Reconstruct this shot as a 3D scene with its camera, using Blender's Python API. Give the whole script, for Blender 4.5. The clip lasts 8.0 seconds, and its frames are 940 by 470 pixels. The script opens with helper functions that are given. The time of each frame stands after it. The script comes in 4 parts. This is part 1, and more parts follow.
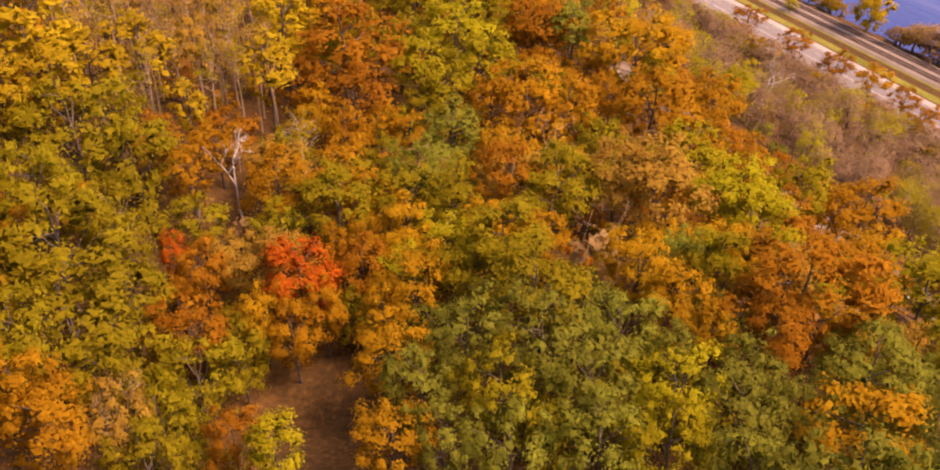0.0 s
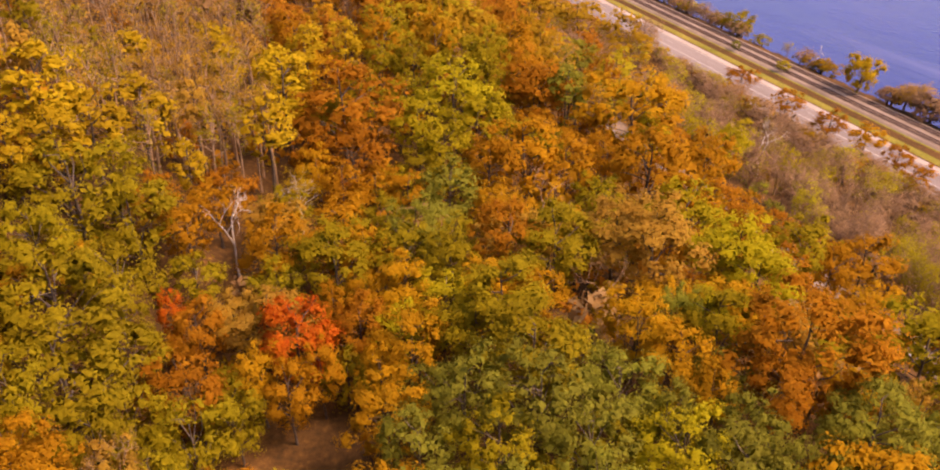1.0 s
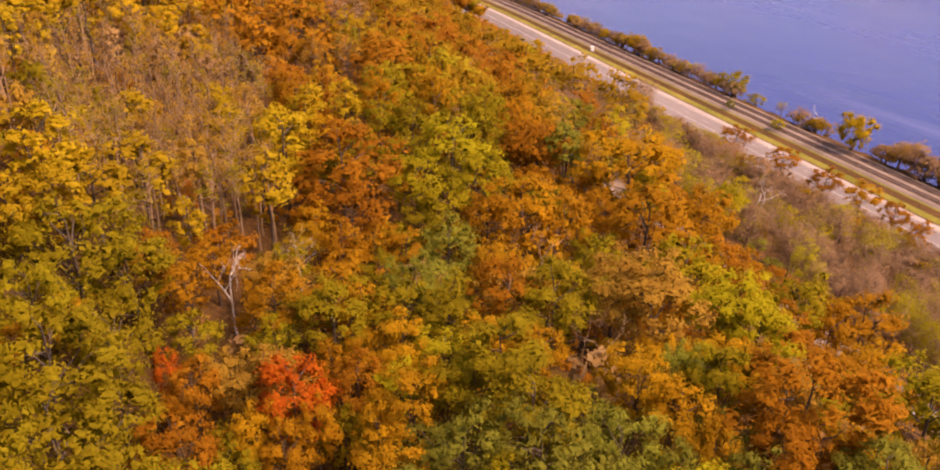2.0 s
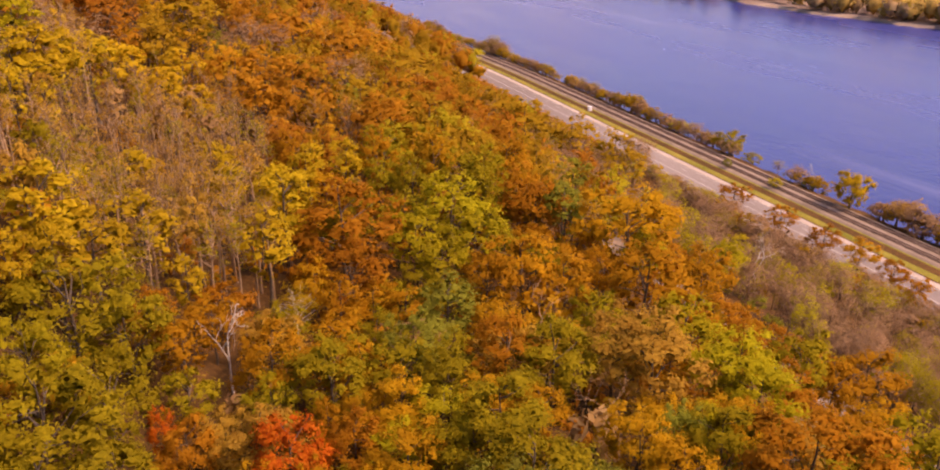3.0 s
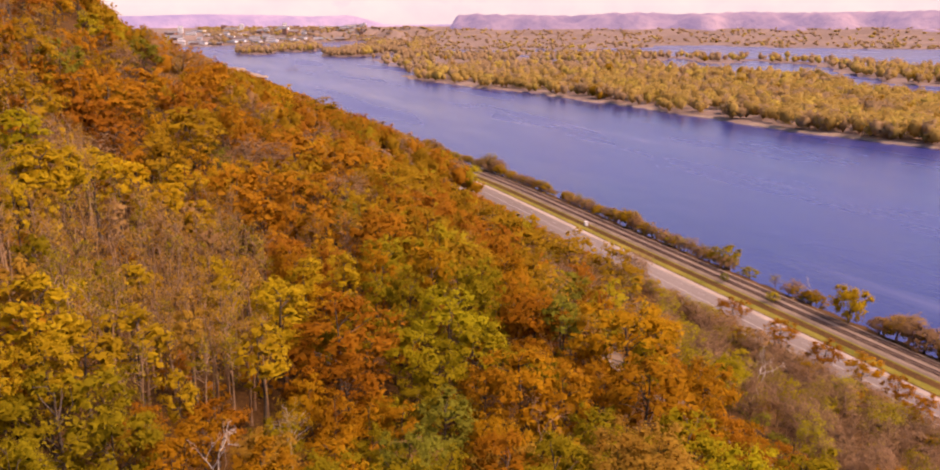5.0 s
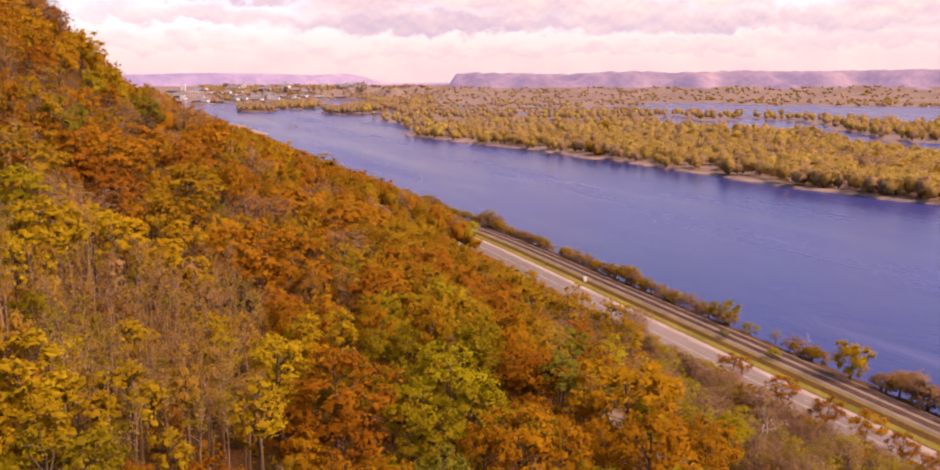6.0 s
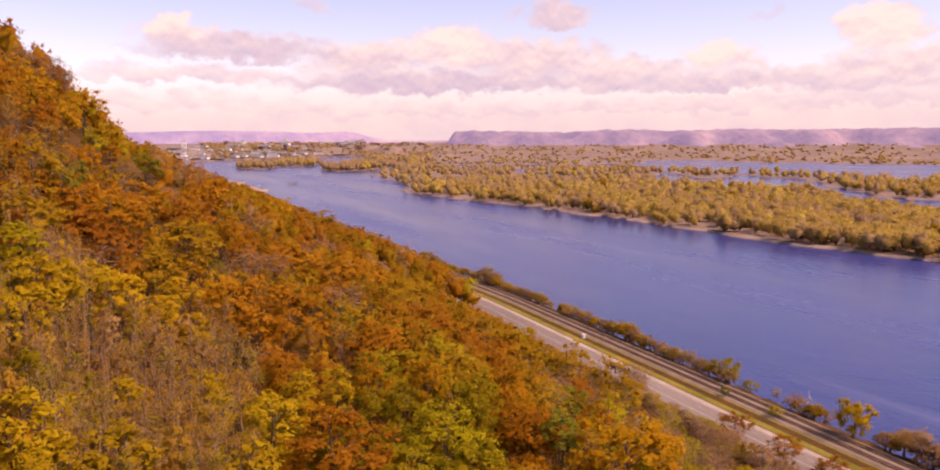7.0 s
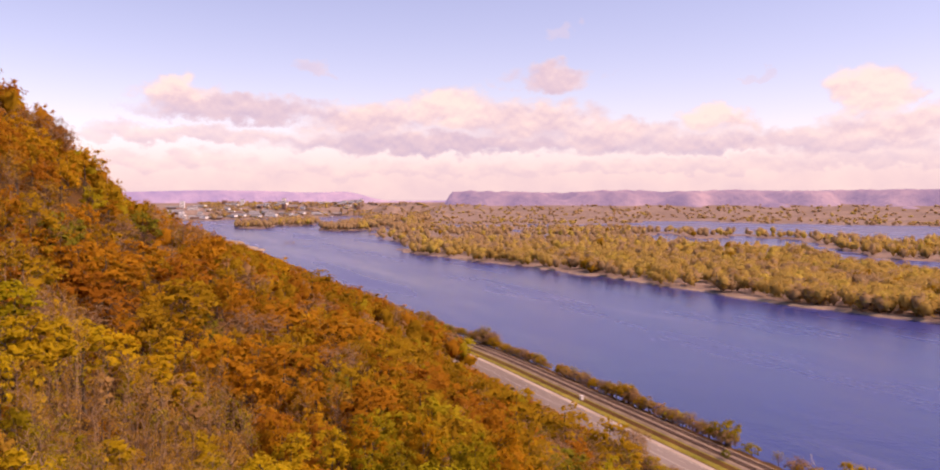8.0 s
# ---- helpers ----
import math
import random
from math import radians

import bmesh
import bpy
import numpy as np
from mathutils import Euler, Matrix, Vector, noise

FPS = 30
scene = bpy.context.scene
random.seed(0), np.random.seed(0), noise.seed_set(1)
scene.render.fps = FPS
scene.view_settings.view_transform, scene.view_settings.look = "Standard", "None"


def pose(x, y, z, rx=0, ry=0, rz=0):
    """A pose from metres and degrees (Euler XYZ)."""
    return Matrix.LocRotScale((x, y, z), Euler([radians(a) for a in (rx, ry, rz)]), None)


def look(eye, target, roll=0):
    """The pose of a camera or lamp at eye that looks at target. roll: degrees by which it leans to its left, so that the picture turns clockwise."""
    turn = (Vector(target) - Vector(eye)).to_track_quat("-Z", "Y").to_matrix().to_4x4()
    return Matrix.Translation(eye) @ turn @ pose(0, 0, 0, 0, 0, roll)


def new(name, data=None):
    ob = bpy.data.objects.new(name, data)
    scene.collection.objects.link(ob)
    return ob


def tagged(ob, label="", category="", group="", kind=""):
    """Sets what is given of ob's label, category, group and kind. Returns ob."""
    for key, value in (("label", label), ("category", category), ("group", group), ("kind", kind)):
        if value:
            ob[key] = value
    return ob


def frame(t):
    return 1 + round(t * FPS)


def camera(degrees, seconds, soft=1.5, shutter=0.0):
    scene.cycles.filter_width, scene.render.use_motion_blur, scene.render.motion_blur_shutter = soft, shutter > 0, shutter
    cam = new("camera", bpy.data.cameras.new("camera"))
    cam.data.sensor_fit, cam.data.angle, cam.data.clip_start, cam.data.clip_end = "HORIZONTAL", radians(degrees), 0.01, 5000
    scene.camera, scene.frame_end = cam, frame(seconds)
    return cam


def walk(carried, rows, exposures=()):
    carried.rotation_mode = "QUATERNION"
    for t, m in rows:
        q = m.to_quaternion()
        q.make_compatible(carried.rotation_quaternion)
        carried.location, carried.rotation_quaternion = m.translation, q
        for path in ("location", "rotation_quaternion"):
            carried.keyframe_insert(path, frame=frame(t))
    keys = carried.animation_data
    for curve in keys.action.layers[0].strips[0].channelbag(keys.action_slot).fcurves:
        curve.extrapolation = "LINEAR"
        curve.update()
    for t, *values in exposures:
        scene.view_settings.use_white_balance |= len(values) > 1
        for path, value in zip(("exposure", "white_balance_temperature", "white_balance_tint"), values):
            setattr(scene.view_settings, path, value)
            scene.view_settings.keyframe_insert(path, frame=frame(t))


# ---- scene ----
import functools

# The camera hovers over a wooded bluff beside a river and tilts up. River level is z = 0.
cam = camera(59.8, 8.0, soft=2.0)
H = 93.0
PATH = [(0.0, -34.732, 1.102, 0.30), (0.5, -32.665, 1.006, 0.34), (1.0, -30.645, 0.921, 0.37), (1.5, -28.632, 0.834, 0.40),
        (3.0, -22.581, 0.698, 0.34), (3.5, -20.567, 0.641, 0.33), (4.0, -18.565, 0.591, 0.31), (4.5, -16.562, 0.539, 0.30),
        (6.0, -10.689, 0.367, 0.30), (6.5, -8.747, 0.292, 0.27), (7.0, -6.730, 0.206, 0.26), (7.5, -4.673, 0.096, 0.21),
        (8.0, -2.544, 0.0, 0.10)]
walk(cam, [(t, pose(0, 0, H, 90 + p, 0, y) @ pose(0, 0, 0, 0, 0, -r)) for t, p, y, r in PATH],
     [(0.0, 1.18, 8000, 46), (3.5, 0.88, 8000, 48), (6.0, 0.62, 8100, 50), (8.0, 0.50, 8100, 51)])

# ---- light ----
SUN_EL, SUN_AZ = radians(54), radians(105)   # azimuth clockwise from the view's direction
world = bpy.data.worlds.new("sky")
scene.world = world
world.use_nodes = True
wn = world.node_tree
sky = wn.nodes.new("ShaderNodeTexSky")
sky.sky_type, sky.sun_disc = "NISHITA", False
sky.sun_elevation, sky.sun_rotation = SUN_EL, SUN_AZ
sky.dust_density, sky.ozone_density = 0.4, 3.0
wn.links.new(sky.outputs[0], wn.nodes["Background"].inputs[0])
wn.nodes["Background"].inputs[1].default_value = 0.132
sun = new("sun", bpy.data.lights.new("sun", "SUN"))
sun.data.energy, sun.data.angle, sun.data.color = 3.6, radians(24), (1.0, 0.87, 0.68)
sun.matrix_basis = look((0, 0, 0), (-math.sin(SUN_AZ) * math.cos(SUN_EL), -math.cos(SUN_AZ) * math.cos(SUN_EL), -math.sin(SUN_EL)))


# ---- materials ----
def material(name, rough=0.8, metal=0.0, spec=0.06):
    m = bpy.data.materials.new(name)
    m.use_nodes = True
    b = m.node_tree.nodes["Principled BSDF"]
    b.inputs["Roughness"].default_value, b.inputs["Metallic"].default_value = rough, metal
    b.inputs["Specular IOR Level"].default_value = spec
    return m, m.node_tree.nodes, m.node_tree.links, b


def noise_node(N, L, scale, detail=4, rough=0.6, coord="Object", stretch=(1, 1, 1), turn=0):
    tc, mp, nz = N.new("ShaderNodeTexCoord"), N.new("ShaderNodeMapping"), N.new("ShaderNodeTexNoise")
    mp.vector_type = "TEXTURE"
    mp.inputs["Scale"].default_value = [1 / v for v in stretch]
    mp.inputs["Rotation"].default_value = (0, 0, turn)
    nz.inputs["Scale"].default_value, nz.inputs["Detail"].default_value, nz.inputs["Roughness"].default_value = scale, detail, rough
    L.new(tc.outputs[coord], mp.inputs[0])
    L.new(mp.outputs[0], nz.inputs["Vector"])
    return nz.outputs["Fac"]


def ramp(N, L, fac, stops):
    r = N.new("ShaderNodeValToRGB")
    while len(r.color_ramp.elements) < len(stops):
        r.color_ramp.elements.new(0.5)
    for e, (p, c) in zip(r.color_ramp.elements, stops):
        e.position, e.color = p, (*c, 1)
    L.new(fac, r.inputs[0])
    return r.outputs[0]


def mix(N, L, fac, a, b, mode="MIX"):
    n = N.new("ShaderNodeMix")
    n.data_type, n.blend_type = "RGBA", mode
    for k, v in ((0, fac), (6, a), (7, b)):
        if isinstance(v, (int, float)):
            n.inputs[k].default_value = v
        elif isinstance(v, tuple):
            n.inputs[k].default_value = (*v, 1)
        else:
            L.new(v, n.inputs[k])
    return n.outputs[2]


def bump(N, L, b, fac, strength, distance):
    n = N.new("ShaderNodeBump")
    n.inputs["Strength"].default_value, n.inputs["Distance"].default_value = strength, distance
    L.new(fac, n.inputs["Height"])
    L.new(n.outputs[0], b.inputs["Normal"])


def rough_surface(name, dark, light, fine, coarse, rough=0.85, relief=0.3, depth=0.05, stretch=(1, 1, 1), turn=0):
    """A matt surface with grain and larger stains."""
    m, N, L, b = material(name, rough)
    f, c = noise_node(N, L, fine, 5, 0.65), noise_node(N, L, coarse, 3, 0.6, "Object", stretch, turn)
    base = ramp(N, L, c, [(0.3, dark), (0.7, light)])
    grain = ramp(N, L, f, [(0.25, (0.62, 0.62, 0.62)), (0.75, (1.3, 1.3, 1.3))])
    L.new(mix(N, L, 1.0, base, grain, "MULTIPLY"), b.inputs["Base Color"])
    bump(N, L, b, f, relief, depth)
    return m


def leaves(name, a, b_, c, through_=0.50, lump_size=2.2, specks=True):
    """Foliage between three colours: tree by tree, clump by clump and leaf by leaf."""
    m, N, L, b = material(name, 0.85, spec=0.04)
    geo, info = N.new("ShaderNodeNewGeometry"), N.new("ShaderNodeObjectInfo")
    big = noise_node(N, L, 1 / lump_size, 2)
    leaf = ramp(N, L, geo.outputs["Random Per Island"], [(0.0, a), (0.5, b_), (1.0, c)])
    tree = ramp(N, L, info.outputs["Random"], [(0.0, (0.98, 0.93, 0.98)), (0.5, (1.14, 1.12, 1.14)), (1.0, (1.28, 1.32, 1.25))])
    fine = noise_node(N, L, 2.6, 3, 0.7)
    lump = ramp(N, L, big, [(0.3, (0.84, 0.81, 0.84)), (0.7, (1.13, 1.13, 1.1))])
    speck = ramp(N, L, fine, [(0.34, (0.82, 0.79, 0.82)), (0.52, (1.0, 1.0, 1.0)), (0.68, (1.10, 1.12, 1.1))])
    col = mix(N, L, 1.0, mix(N, L, 1.0, leaf, tree, "MULTIPLY"), lump, "MULTIPLY")
    if specks:
        col = mix(N, L, 1.0, col, speck, "MULTIPLY")
    L.new(col, b.inputs["Base Color"])
    t, add = N.new("ShaderNodeBsdfTranslucent"), N.new("ShaderNodeMixShader")
    L.new(col, t.inputs["Color"])
    add.inputs[0].default_value = through_
    L.new(b.outputs[0], add.inputs[1])
    L.new(t.outputs[0], add.inputs[2])
    L.new(add.outputs[0], N["Material Output"].inputs["Surface"])
    return m


LEAF = {
    "green": leaves("leaf_green", (0.165, 0.165, 0.018), (0.205, 0.205, 0.022), (0.25, 0.245, 0.024)),
    "olive": leaves("leaf_olive", (0.215, 0.172, 0.008), (0.265, 0.21, 0.009), (0.315, 0.247, 0.011)),
    "lime": leaves("leaf_lime", (0.29, 0.25, 0.009), (0.345, 0.29, 0.011), (0.40, 0.33, 0.013)),
    "yellow": leaves("leaf_yellow", (0.36, 0.248, 0.010), (0.42, 0.29, 0.013), (0.48, 0.33, 0.016)),
    "gold": leaves("leaf_gold", (0.37, 0.20, 0.008), (0.43, 0.235, 0.010), (0.49, 0.275, 0.013)),
    "orange": leaves("leaf_orange", (0.33, 0.158, 0.008), (0.38, 0.187, 0.009), (0.43, 0.218, 0.01)),
    "rust": leaves("leaf_rust", (0.28, 0.112, 0.008), (0.33, 0.137, 0.009), (0.38, 0.165, 0.011)),
    "red": leaves("leaf_red", (0.38, 0.075, 0.008), (0.48, 0.11, 0.01), (0.52, 0.16, 0.012)),
    "amber": leaves("leaf_amber", (0.30, 0.175, 0.022), (0.37, 0.215, 0.028), (0.43, 0.26, 0.032)),
    "brush": leaves("leaf_brush", (0.22, 0.135, 0.07), (0.28, 0.17, 0.09), (0.34, 0.21, 0.10)),
}


def crowns(name, c):
    """Whole crowns seen from far off: one even tone each, mottled over several metres."""
    return leaves(name, tuple(v * 0.93 for v in c), c, tuple(v * 1.06 for v in c), 0.52, 5.0, False)


FAR = {"olive": crowns("crown_olive", (0.33, 0.20, 0.012)), "lime": crowns("crown_lime", (0.37, 0.30, 0.015)), "gold": crowns("crown_gold", (0.46, 0.26, 0.014)),
       "orange": crowns("crown_orange", (0.40, 0.185, 0.013)), "rust": crowns("crown_rust", (0.34, 0.14, 0.013)), "amber": crowns("crown_amber", (0.36, 0.22, 0.085)),
       "red": crowns("crown_red", (0.44, 0.10, 0.012)), "yellow": crowns("crown_yellow", (0.50, 0.33, 0.015)), "green": crowns("crown_green", (0.22, 0.21, 0.02)), "brush": crowns("crown_brush", (0.28, 0.18, 0.09)),
       # crowns across the river: tan-gold, paled to put distance haze into the colour
       "hazed_cottonwood": crowns("crown_hazed_cottonwood", (0.50, 0.37, 0.10)), "hazed_willow": crowns("crown_hazed_willow", (0.45, 0.33, 0.16)), "hazed_poplar": crowns("crown_hazed_poplar", (0.54, 0.43, 0.09))}
BARK = rough_surface("bark", (0.07, 0.05, 0.035), (0.17, 0.13, 0.09), 6, 0.8, 0.95, 0.5, 0.03)
PALE_BARK = rough_surface("pale_bark", (0.42, 0.36, 0.28), (0.72, 0.66, 0.55), 5, 0.7, 0.9, 0.4, 0.02)
TWIG = rough_surface("twig", (0.26, 0.16, 0.085), (0.40, 0.26, 0.14), 4, 0.5, 0.95, 0.3, 0.01)
ASPHALT = rough_surface("asphalt", (0.17, 0.14, 0.12), (0.25, 0.21, 0.18), 3.0, 0.06, 0.9, 0.2, 0.01, (1, 0.12, 1), radians(21.5))
SHOULDER = rough_surface("concrete_shoulder", (0.34, 0.28, 0.22), (0.45, 0.38, 0.31), 2.0, 0.1, 0.9, 0.2, 0.01)
OLD_CONCRETE = rough_surface("old_concrete", (0.17, 0.12, 0.08), (0.26, 0.20, 0.14), 2.0, 0.3, 0.9, 0.3, 0.01)
PAINT = rough_surface("road_paint", (0.33, 0.30, 0.26), (0.48, 0.44, 0.38), 4.0, 0.3, 0.7, 0.1, 0.005)
BALLAST = rough_surface("ballast", (0.19, 0.14, 0.10), (0.30, 0.23, 0.17), 4.0, 0.12, 0.95, 0.8, 0.06)
TIMBER = rough_surface("sleeper_timber", (0.10, 0.062, 0.045), (0.17, 0.115, 0.08), 3.0, 0.4, 0.9, 0.4, 0.01)
STEEL = rough_surface("rail_steel", (0.09, 0.06, 0.05), (0.2, 0.15, 0.13), 3.0, 0.3, 0.45, 0.1, 0.005)
VERGE = rough_surface("verge_grass", (0.14, 0.135, 0.018), (0.28, 0.225, 0.04), 1.2, 0.09, 0.95, 0.7, 0.12)
SAND = rough_surface("sand", (0.26, 0.19, 0.13), (0.40, 0.31, 0.22), 0.6, 0.05, 0.95, 0.3, 0.05)
WHITE = rough_surface("white_paint", (0.72, 0.71, 0.68), (0.85, 0.84, 0.8), 3.0, 0.5, 0.5, 0.1, 0.004)
GREY = rough_surface("grey_roofing", (0.16, 0.15, 0.15), (0.3, 0.28, 0.27), 1.0, 0.2, 0.8, 0.2, 0.02)
BRICK = rough_surface("brick_wall", (0.24, 0.13, 0.09), (0.36, 0.2, 0.14), 2.0, 0.2, 0.85, 0.2, 0.02)
GLASS, _n, _l, _b = material("window_glass", 0.08, spec=0.6)
_b.inputs["Base Color"].default_value = (0.03, 0.035, 0.045, 1)


def ground_material():
    """Leaf litter near by, grassy flats and woods' floor further off."""
    m, N, L, b = material("leaf_litter", 0.95)
    f, c, w = noise_node(N, L, 1.6, 6, 0.7), noise_node(N, L, 0.12, 4, 0.6), noise_node(N, L, 0.006, 5, 0.6)
    litter = ramp(N, L, f, [(0.3, (0.035, 0.017, 0.006)), (0.55, (0.09, 0.043, 0.012)), (0.75, (0.20, 0.095, 0.022))])
    patch = ramp(N, L, c, [(0.35, (0.75, 0.75, 0.75)), (0.65, (1.25, 1.2, 1.1))])
    flats = ramp(N, L, w, [(0.35, (0.16, 0.10, 0.055)), (0.5, (0.27, 0.19, 0.085)), (0.62, (0.19, 0.13, 0.09))])
    near = mix(N, L, 1.0, litter, patch, "MULTIPLY")
    L.new(mix(N, L, 0.08, near, flats), b.inputs["Base Color"])
    bump(N, L, b, f, 0.6, 0.15)
    return m


def water_material():
    """Deep blue river: ripples, long streaks along the current and thin lines of foam."""
    m, N, L, b = material("river_water", 0.12, spec=0.5)
    b.inputs["IOR"].default_value = 1.33
    turn = radians(21.5)
    streak = noise_node(N, L, 0.010, 6, 0.6, "Object", (1, 0.16, 1), turn)
    chop, swell = noise_node(N, L, 0.45, 4, 0.6, "Object", (1, 0.6, 1), turn), noise_node(N, L, 0.05, 3, 0.5, "Object", (1, 0.5, 1), turn)
    deep = ramp(N, L, streak, [(0.36, (0.014, 0.024, 0.125)), (0.64, (0.034, 0.046, 0.19))])
    foam = noise_node(N, L, 0.05, 7, 0.62, "Object", (1, 0.07, 1), radians(24))
    where = noise_node(N, L, 0.006, 3, 0.5, "Object", (1, 0.4, 1), turn)
    lines = N.new("ShaderNodeMath")
    lines.operation = "MULTIPLY"
    L.new(ramp(N, L, foam, [(0.53, (0, 0, 0)), (0.70, (0.6, 0.6, 0.6))]), lines.inputs[0])
    L.new(ramp(N, L, where, [(0.46, (0, 0, 0)), (0.62, (1, 1, 1))]), lines.inputs[1])
    L.new(mix(N, L, lines.outputs[0], deep, (0.22, 0.22, 0.34)), b.inputs["Base Color"])
    L.new(ramp(N, L, streak, [(0.35, (0.20,) * 3), (0.70, (0.32,) * 3)]), b.inputs["Roughness"])
    h = N.new("ShaderNodeMath")
    h.operation = "MULTIPLY_ADD"
    L.new(swell, h.inputs[0])
    h.inputs[1].default_value = 2.0
    L.new(chop, h.inputs[2])
    bump(N, L, b, h.outputs[0], 0.30, 0.5)
    return m


GROUND, WATER = ground_material(), water_material()
FLATS = rough_surface("marsh_grass", (0.19, 0.14, 0.11), (0.29, 0.215, 0.17), 0.05, 0.006, 0.95, 0.3, 0.5)

# ---- the lie of the land ----
# n: metres across, from under the camera towards the river; s: metres along the road.
CA, SA = math.cos(radians(21.48)), math.sin(radians(21.48))


def across(x, y):
    return CA * x + SA * y, -SA * x + CA * y


def place(n, s):
    return CA * n - SA * s, SA * n + CA * s


def smooth(a, b, v):
    t = np.clip((v - a) / (b - a), 0, 1)
    return t * t * (3 - 2 * t)


def waves(x, y, size, seed):
    """Smooth undulation between about -1 and 1."""
    r = np.random.RandomState(seed)
    out = 0
    for k in range(7):
        a, f, p = r.uniform(0, 6.28), r.uniform(0.6, 1.9) / size, r.uniform(0, 6.28)
        out = out + np.sin((x * math.cos(a) + y * math.sin(a)) * f * 6.28 + p)
    return out / 3.2


def bend(s):
    """The bank, road and railway bear inland further along."""
    return -14.0 * smooth(380, 640, s) - 30 * smooth(-60, -500, s)


HILL_N = [-400, -150, -105, -65, -23, -8, 40, 72, 79, 88, 115, 132, 145, 151, 188, 193, 201, 215]
HILL_Z = [182, 175, 158, 124, 63, 45, 38, 31, 25.5, 24.5, 13, 9.5, 7.6, 4.9, 4.9, 4.2, -0.6, -4]
SPUR_Z = [192, 186, 166, 134, 94, 79, 56, 41, 38, 35, 26, 18, 10, 4.9, 4.9, 4.2, -0.6, -4]


def shore_far(s):
    return np.interp(s, [-2000, 430, 480, 540, 600, 690, 790, 880, 980, 1110, 1290, 1400, 1604, 1727], [640, 538, 529, 520, 508, 507, 503, 486, 484, 451, 417, 412, 440, 475]) + 3 * np.sin(s / 31.0) + 2 * np.sin(s / 13.0)


def land_far(x, y):
    """Height of the flats and islands over the river; u is the tangent of the bearing, y the distance ahead."""
    u = x / np.maximum(y, 1)
    w = 1 + 0.03 * waves(x, y, 260, 5)
    d = y * w
    n, s = across(x, y)
    edge = np.interp(d, [1490, 1787, 2114, 2400, 3000, 4600], [-0.0616, -0.098, -0.1276, -0.10, -0.08, -0.06])
    z = np.where(np.where(d > 1490, u > edge, n > shore_far(s)), 1.6, -4.0)
    # backwater behind the long island
    lo = np.interp(u, [0.20, 0.235, 0.283, 0.327, 0.40, 0.43, 0.466, 0.52, 0.6], [1850, 1640, 1480, 1430, 1360, 1240, 1130, 980, 880])
    hi = np.interp(u, [0.20, 0.235, 0.283, 0.327, 0.37, 0.40, 0.43, 0.466, 0.52, 0.6], [1920, 2110, 1930, 2010, 1920, 1790, 1560, 1380, 1230, 1120])
    z = np.where((d > lo) & (d < hi), -3.0, z)
    lo = np.interp(u, [0.19, 0.23, 0.30, 0.38, 0.45, 0.52, 0.7], [2700, 2250, 2120, 2000, 1850, 1690, 1450])
    hi = np.interp(u, [0.19, 0.23, 0.36, 0.52, 0.7], [2920, 3420, 3000, 2760, 2300])
    z = np.where((d > lo) & (d < hi), -3.0, z)
    lo = np.interp(u, [0.04, 0.07, 0.1], [2450, 2180, 2020])
    z = np.where((d > lo) & (d < lo + 110) & (u > 0.045) & (u < 0.098), -3.0, z)
    # the river's upper reach, its islands and the town's bank
    bank = np.interp(u, [-0.40, -0.33, -0.27, -0.20, -0.13, -0.06], [3350, 3500, 3750, 4100, 4550, 4700])
    z = np.where((u < -0.065) & (d > bank) | (d > 4350), 2.0, z)
    for cu, cd, hu, hd in ((-0.262, 2720, 0.026, 190), (-0.215, 3020, 0.030, 260), (-0.150, 2520, 0.034, 190), (-0.125, 2760, 0.030, 260),
                           (-0.105, 3450, 0.026, 220), (-0.222, 1690, 0.011, 14)):
        z = np.where(((u - cu) / hu) ** 2 + ((d - cd) / hd) ** 2 < 1, 1.5, z)
    # a sand spit off the hill's foot
    z = np.where((np.abs(n - 172 + (s - 1850) * 0.03) < 14 + 6 * np.sin(s / 40)) & (s > 1500) & (s < 1960), 0.7, z)
    gentle = np.where(u < -0.062, smooth(0, 420, d - bank), smooth(0, 0.03, u - edge))
    gentle = np.maximum(gentle, smooth(4350, 4750, d))
    return z + np.where(z > 0, 70 * smooth(3300, 4900, np.hypot(x, y)) * gentle, 0)


def height(x, y):
    x, y = np.asarray(x, float), np.asarray(y, float)
    n, s = across(x, y)
    k = n - bend(s)
    roll = waves(x, y, 95, 1) * np.interp(k, [-60, 0, 60, 74, 94, 110, 130], [9, 4.5, 3.0, 0, 0, 1.5, 0])
    fine = waves(x, y, 23, 2) * np.interp(k, [-60, 60, 74, 94, 110, 135], [1.5, 0.8, 0, 0, 0.5, 0])
    spur = smooth(170, 430, s + np.interp(k, [-60, 60, 100], [92, -52, -85]))
    hill = np.interp(k, HILL_N, HILL_Z) * (1 - spur) + np.interp(k, HILL_N, SPUR_Z) * spur + roll + fine
    hill = np.where(hill > 3, 3 + (hill - 3) * (1 - 0.72 * smooth(700, 1750, s)), hill)
    end = smooth(1750, 1980, s)
    return np.where(k > 203, np.maximum(land_far(x, y), -5), np.maximum(hill * (1 - end) - 6 * end, np.where(s > 1350, land_far(x, y), -6)))


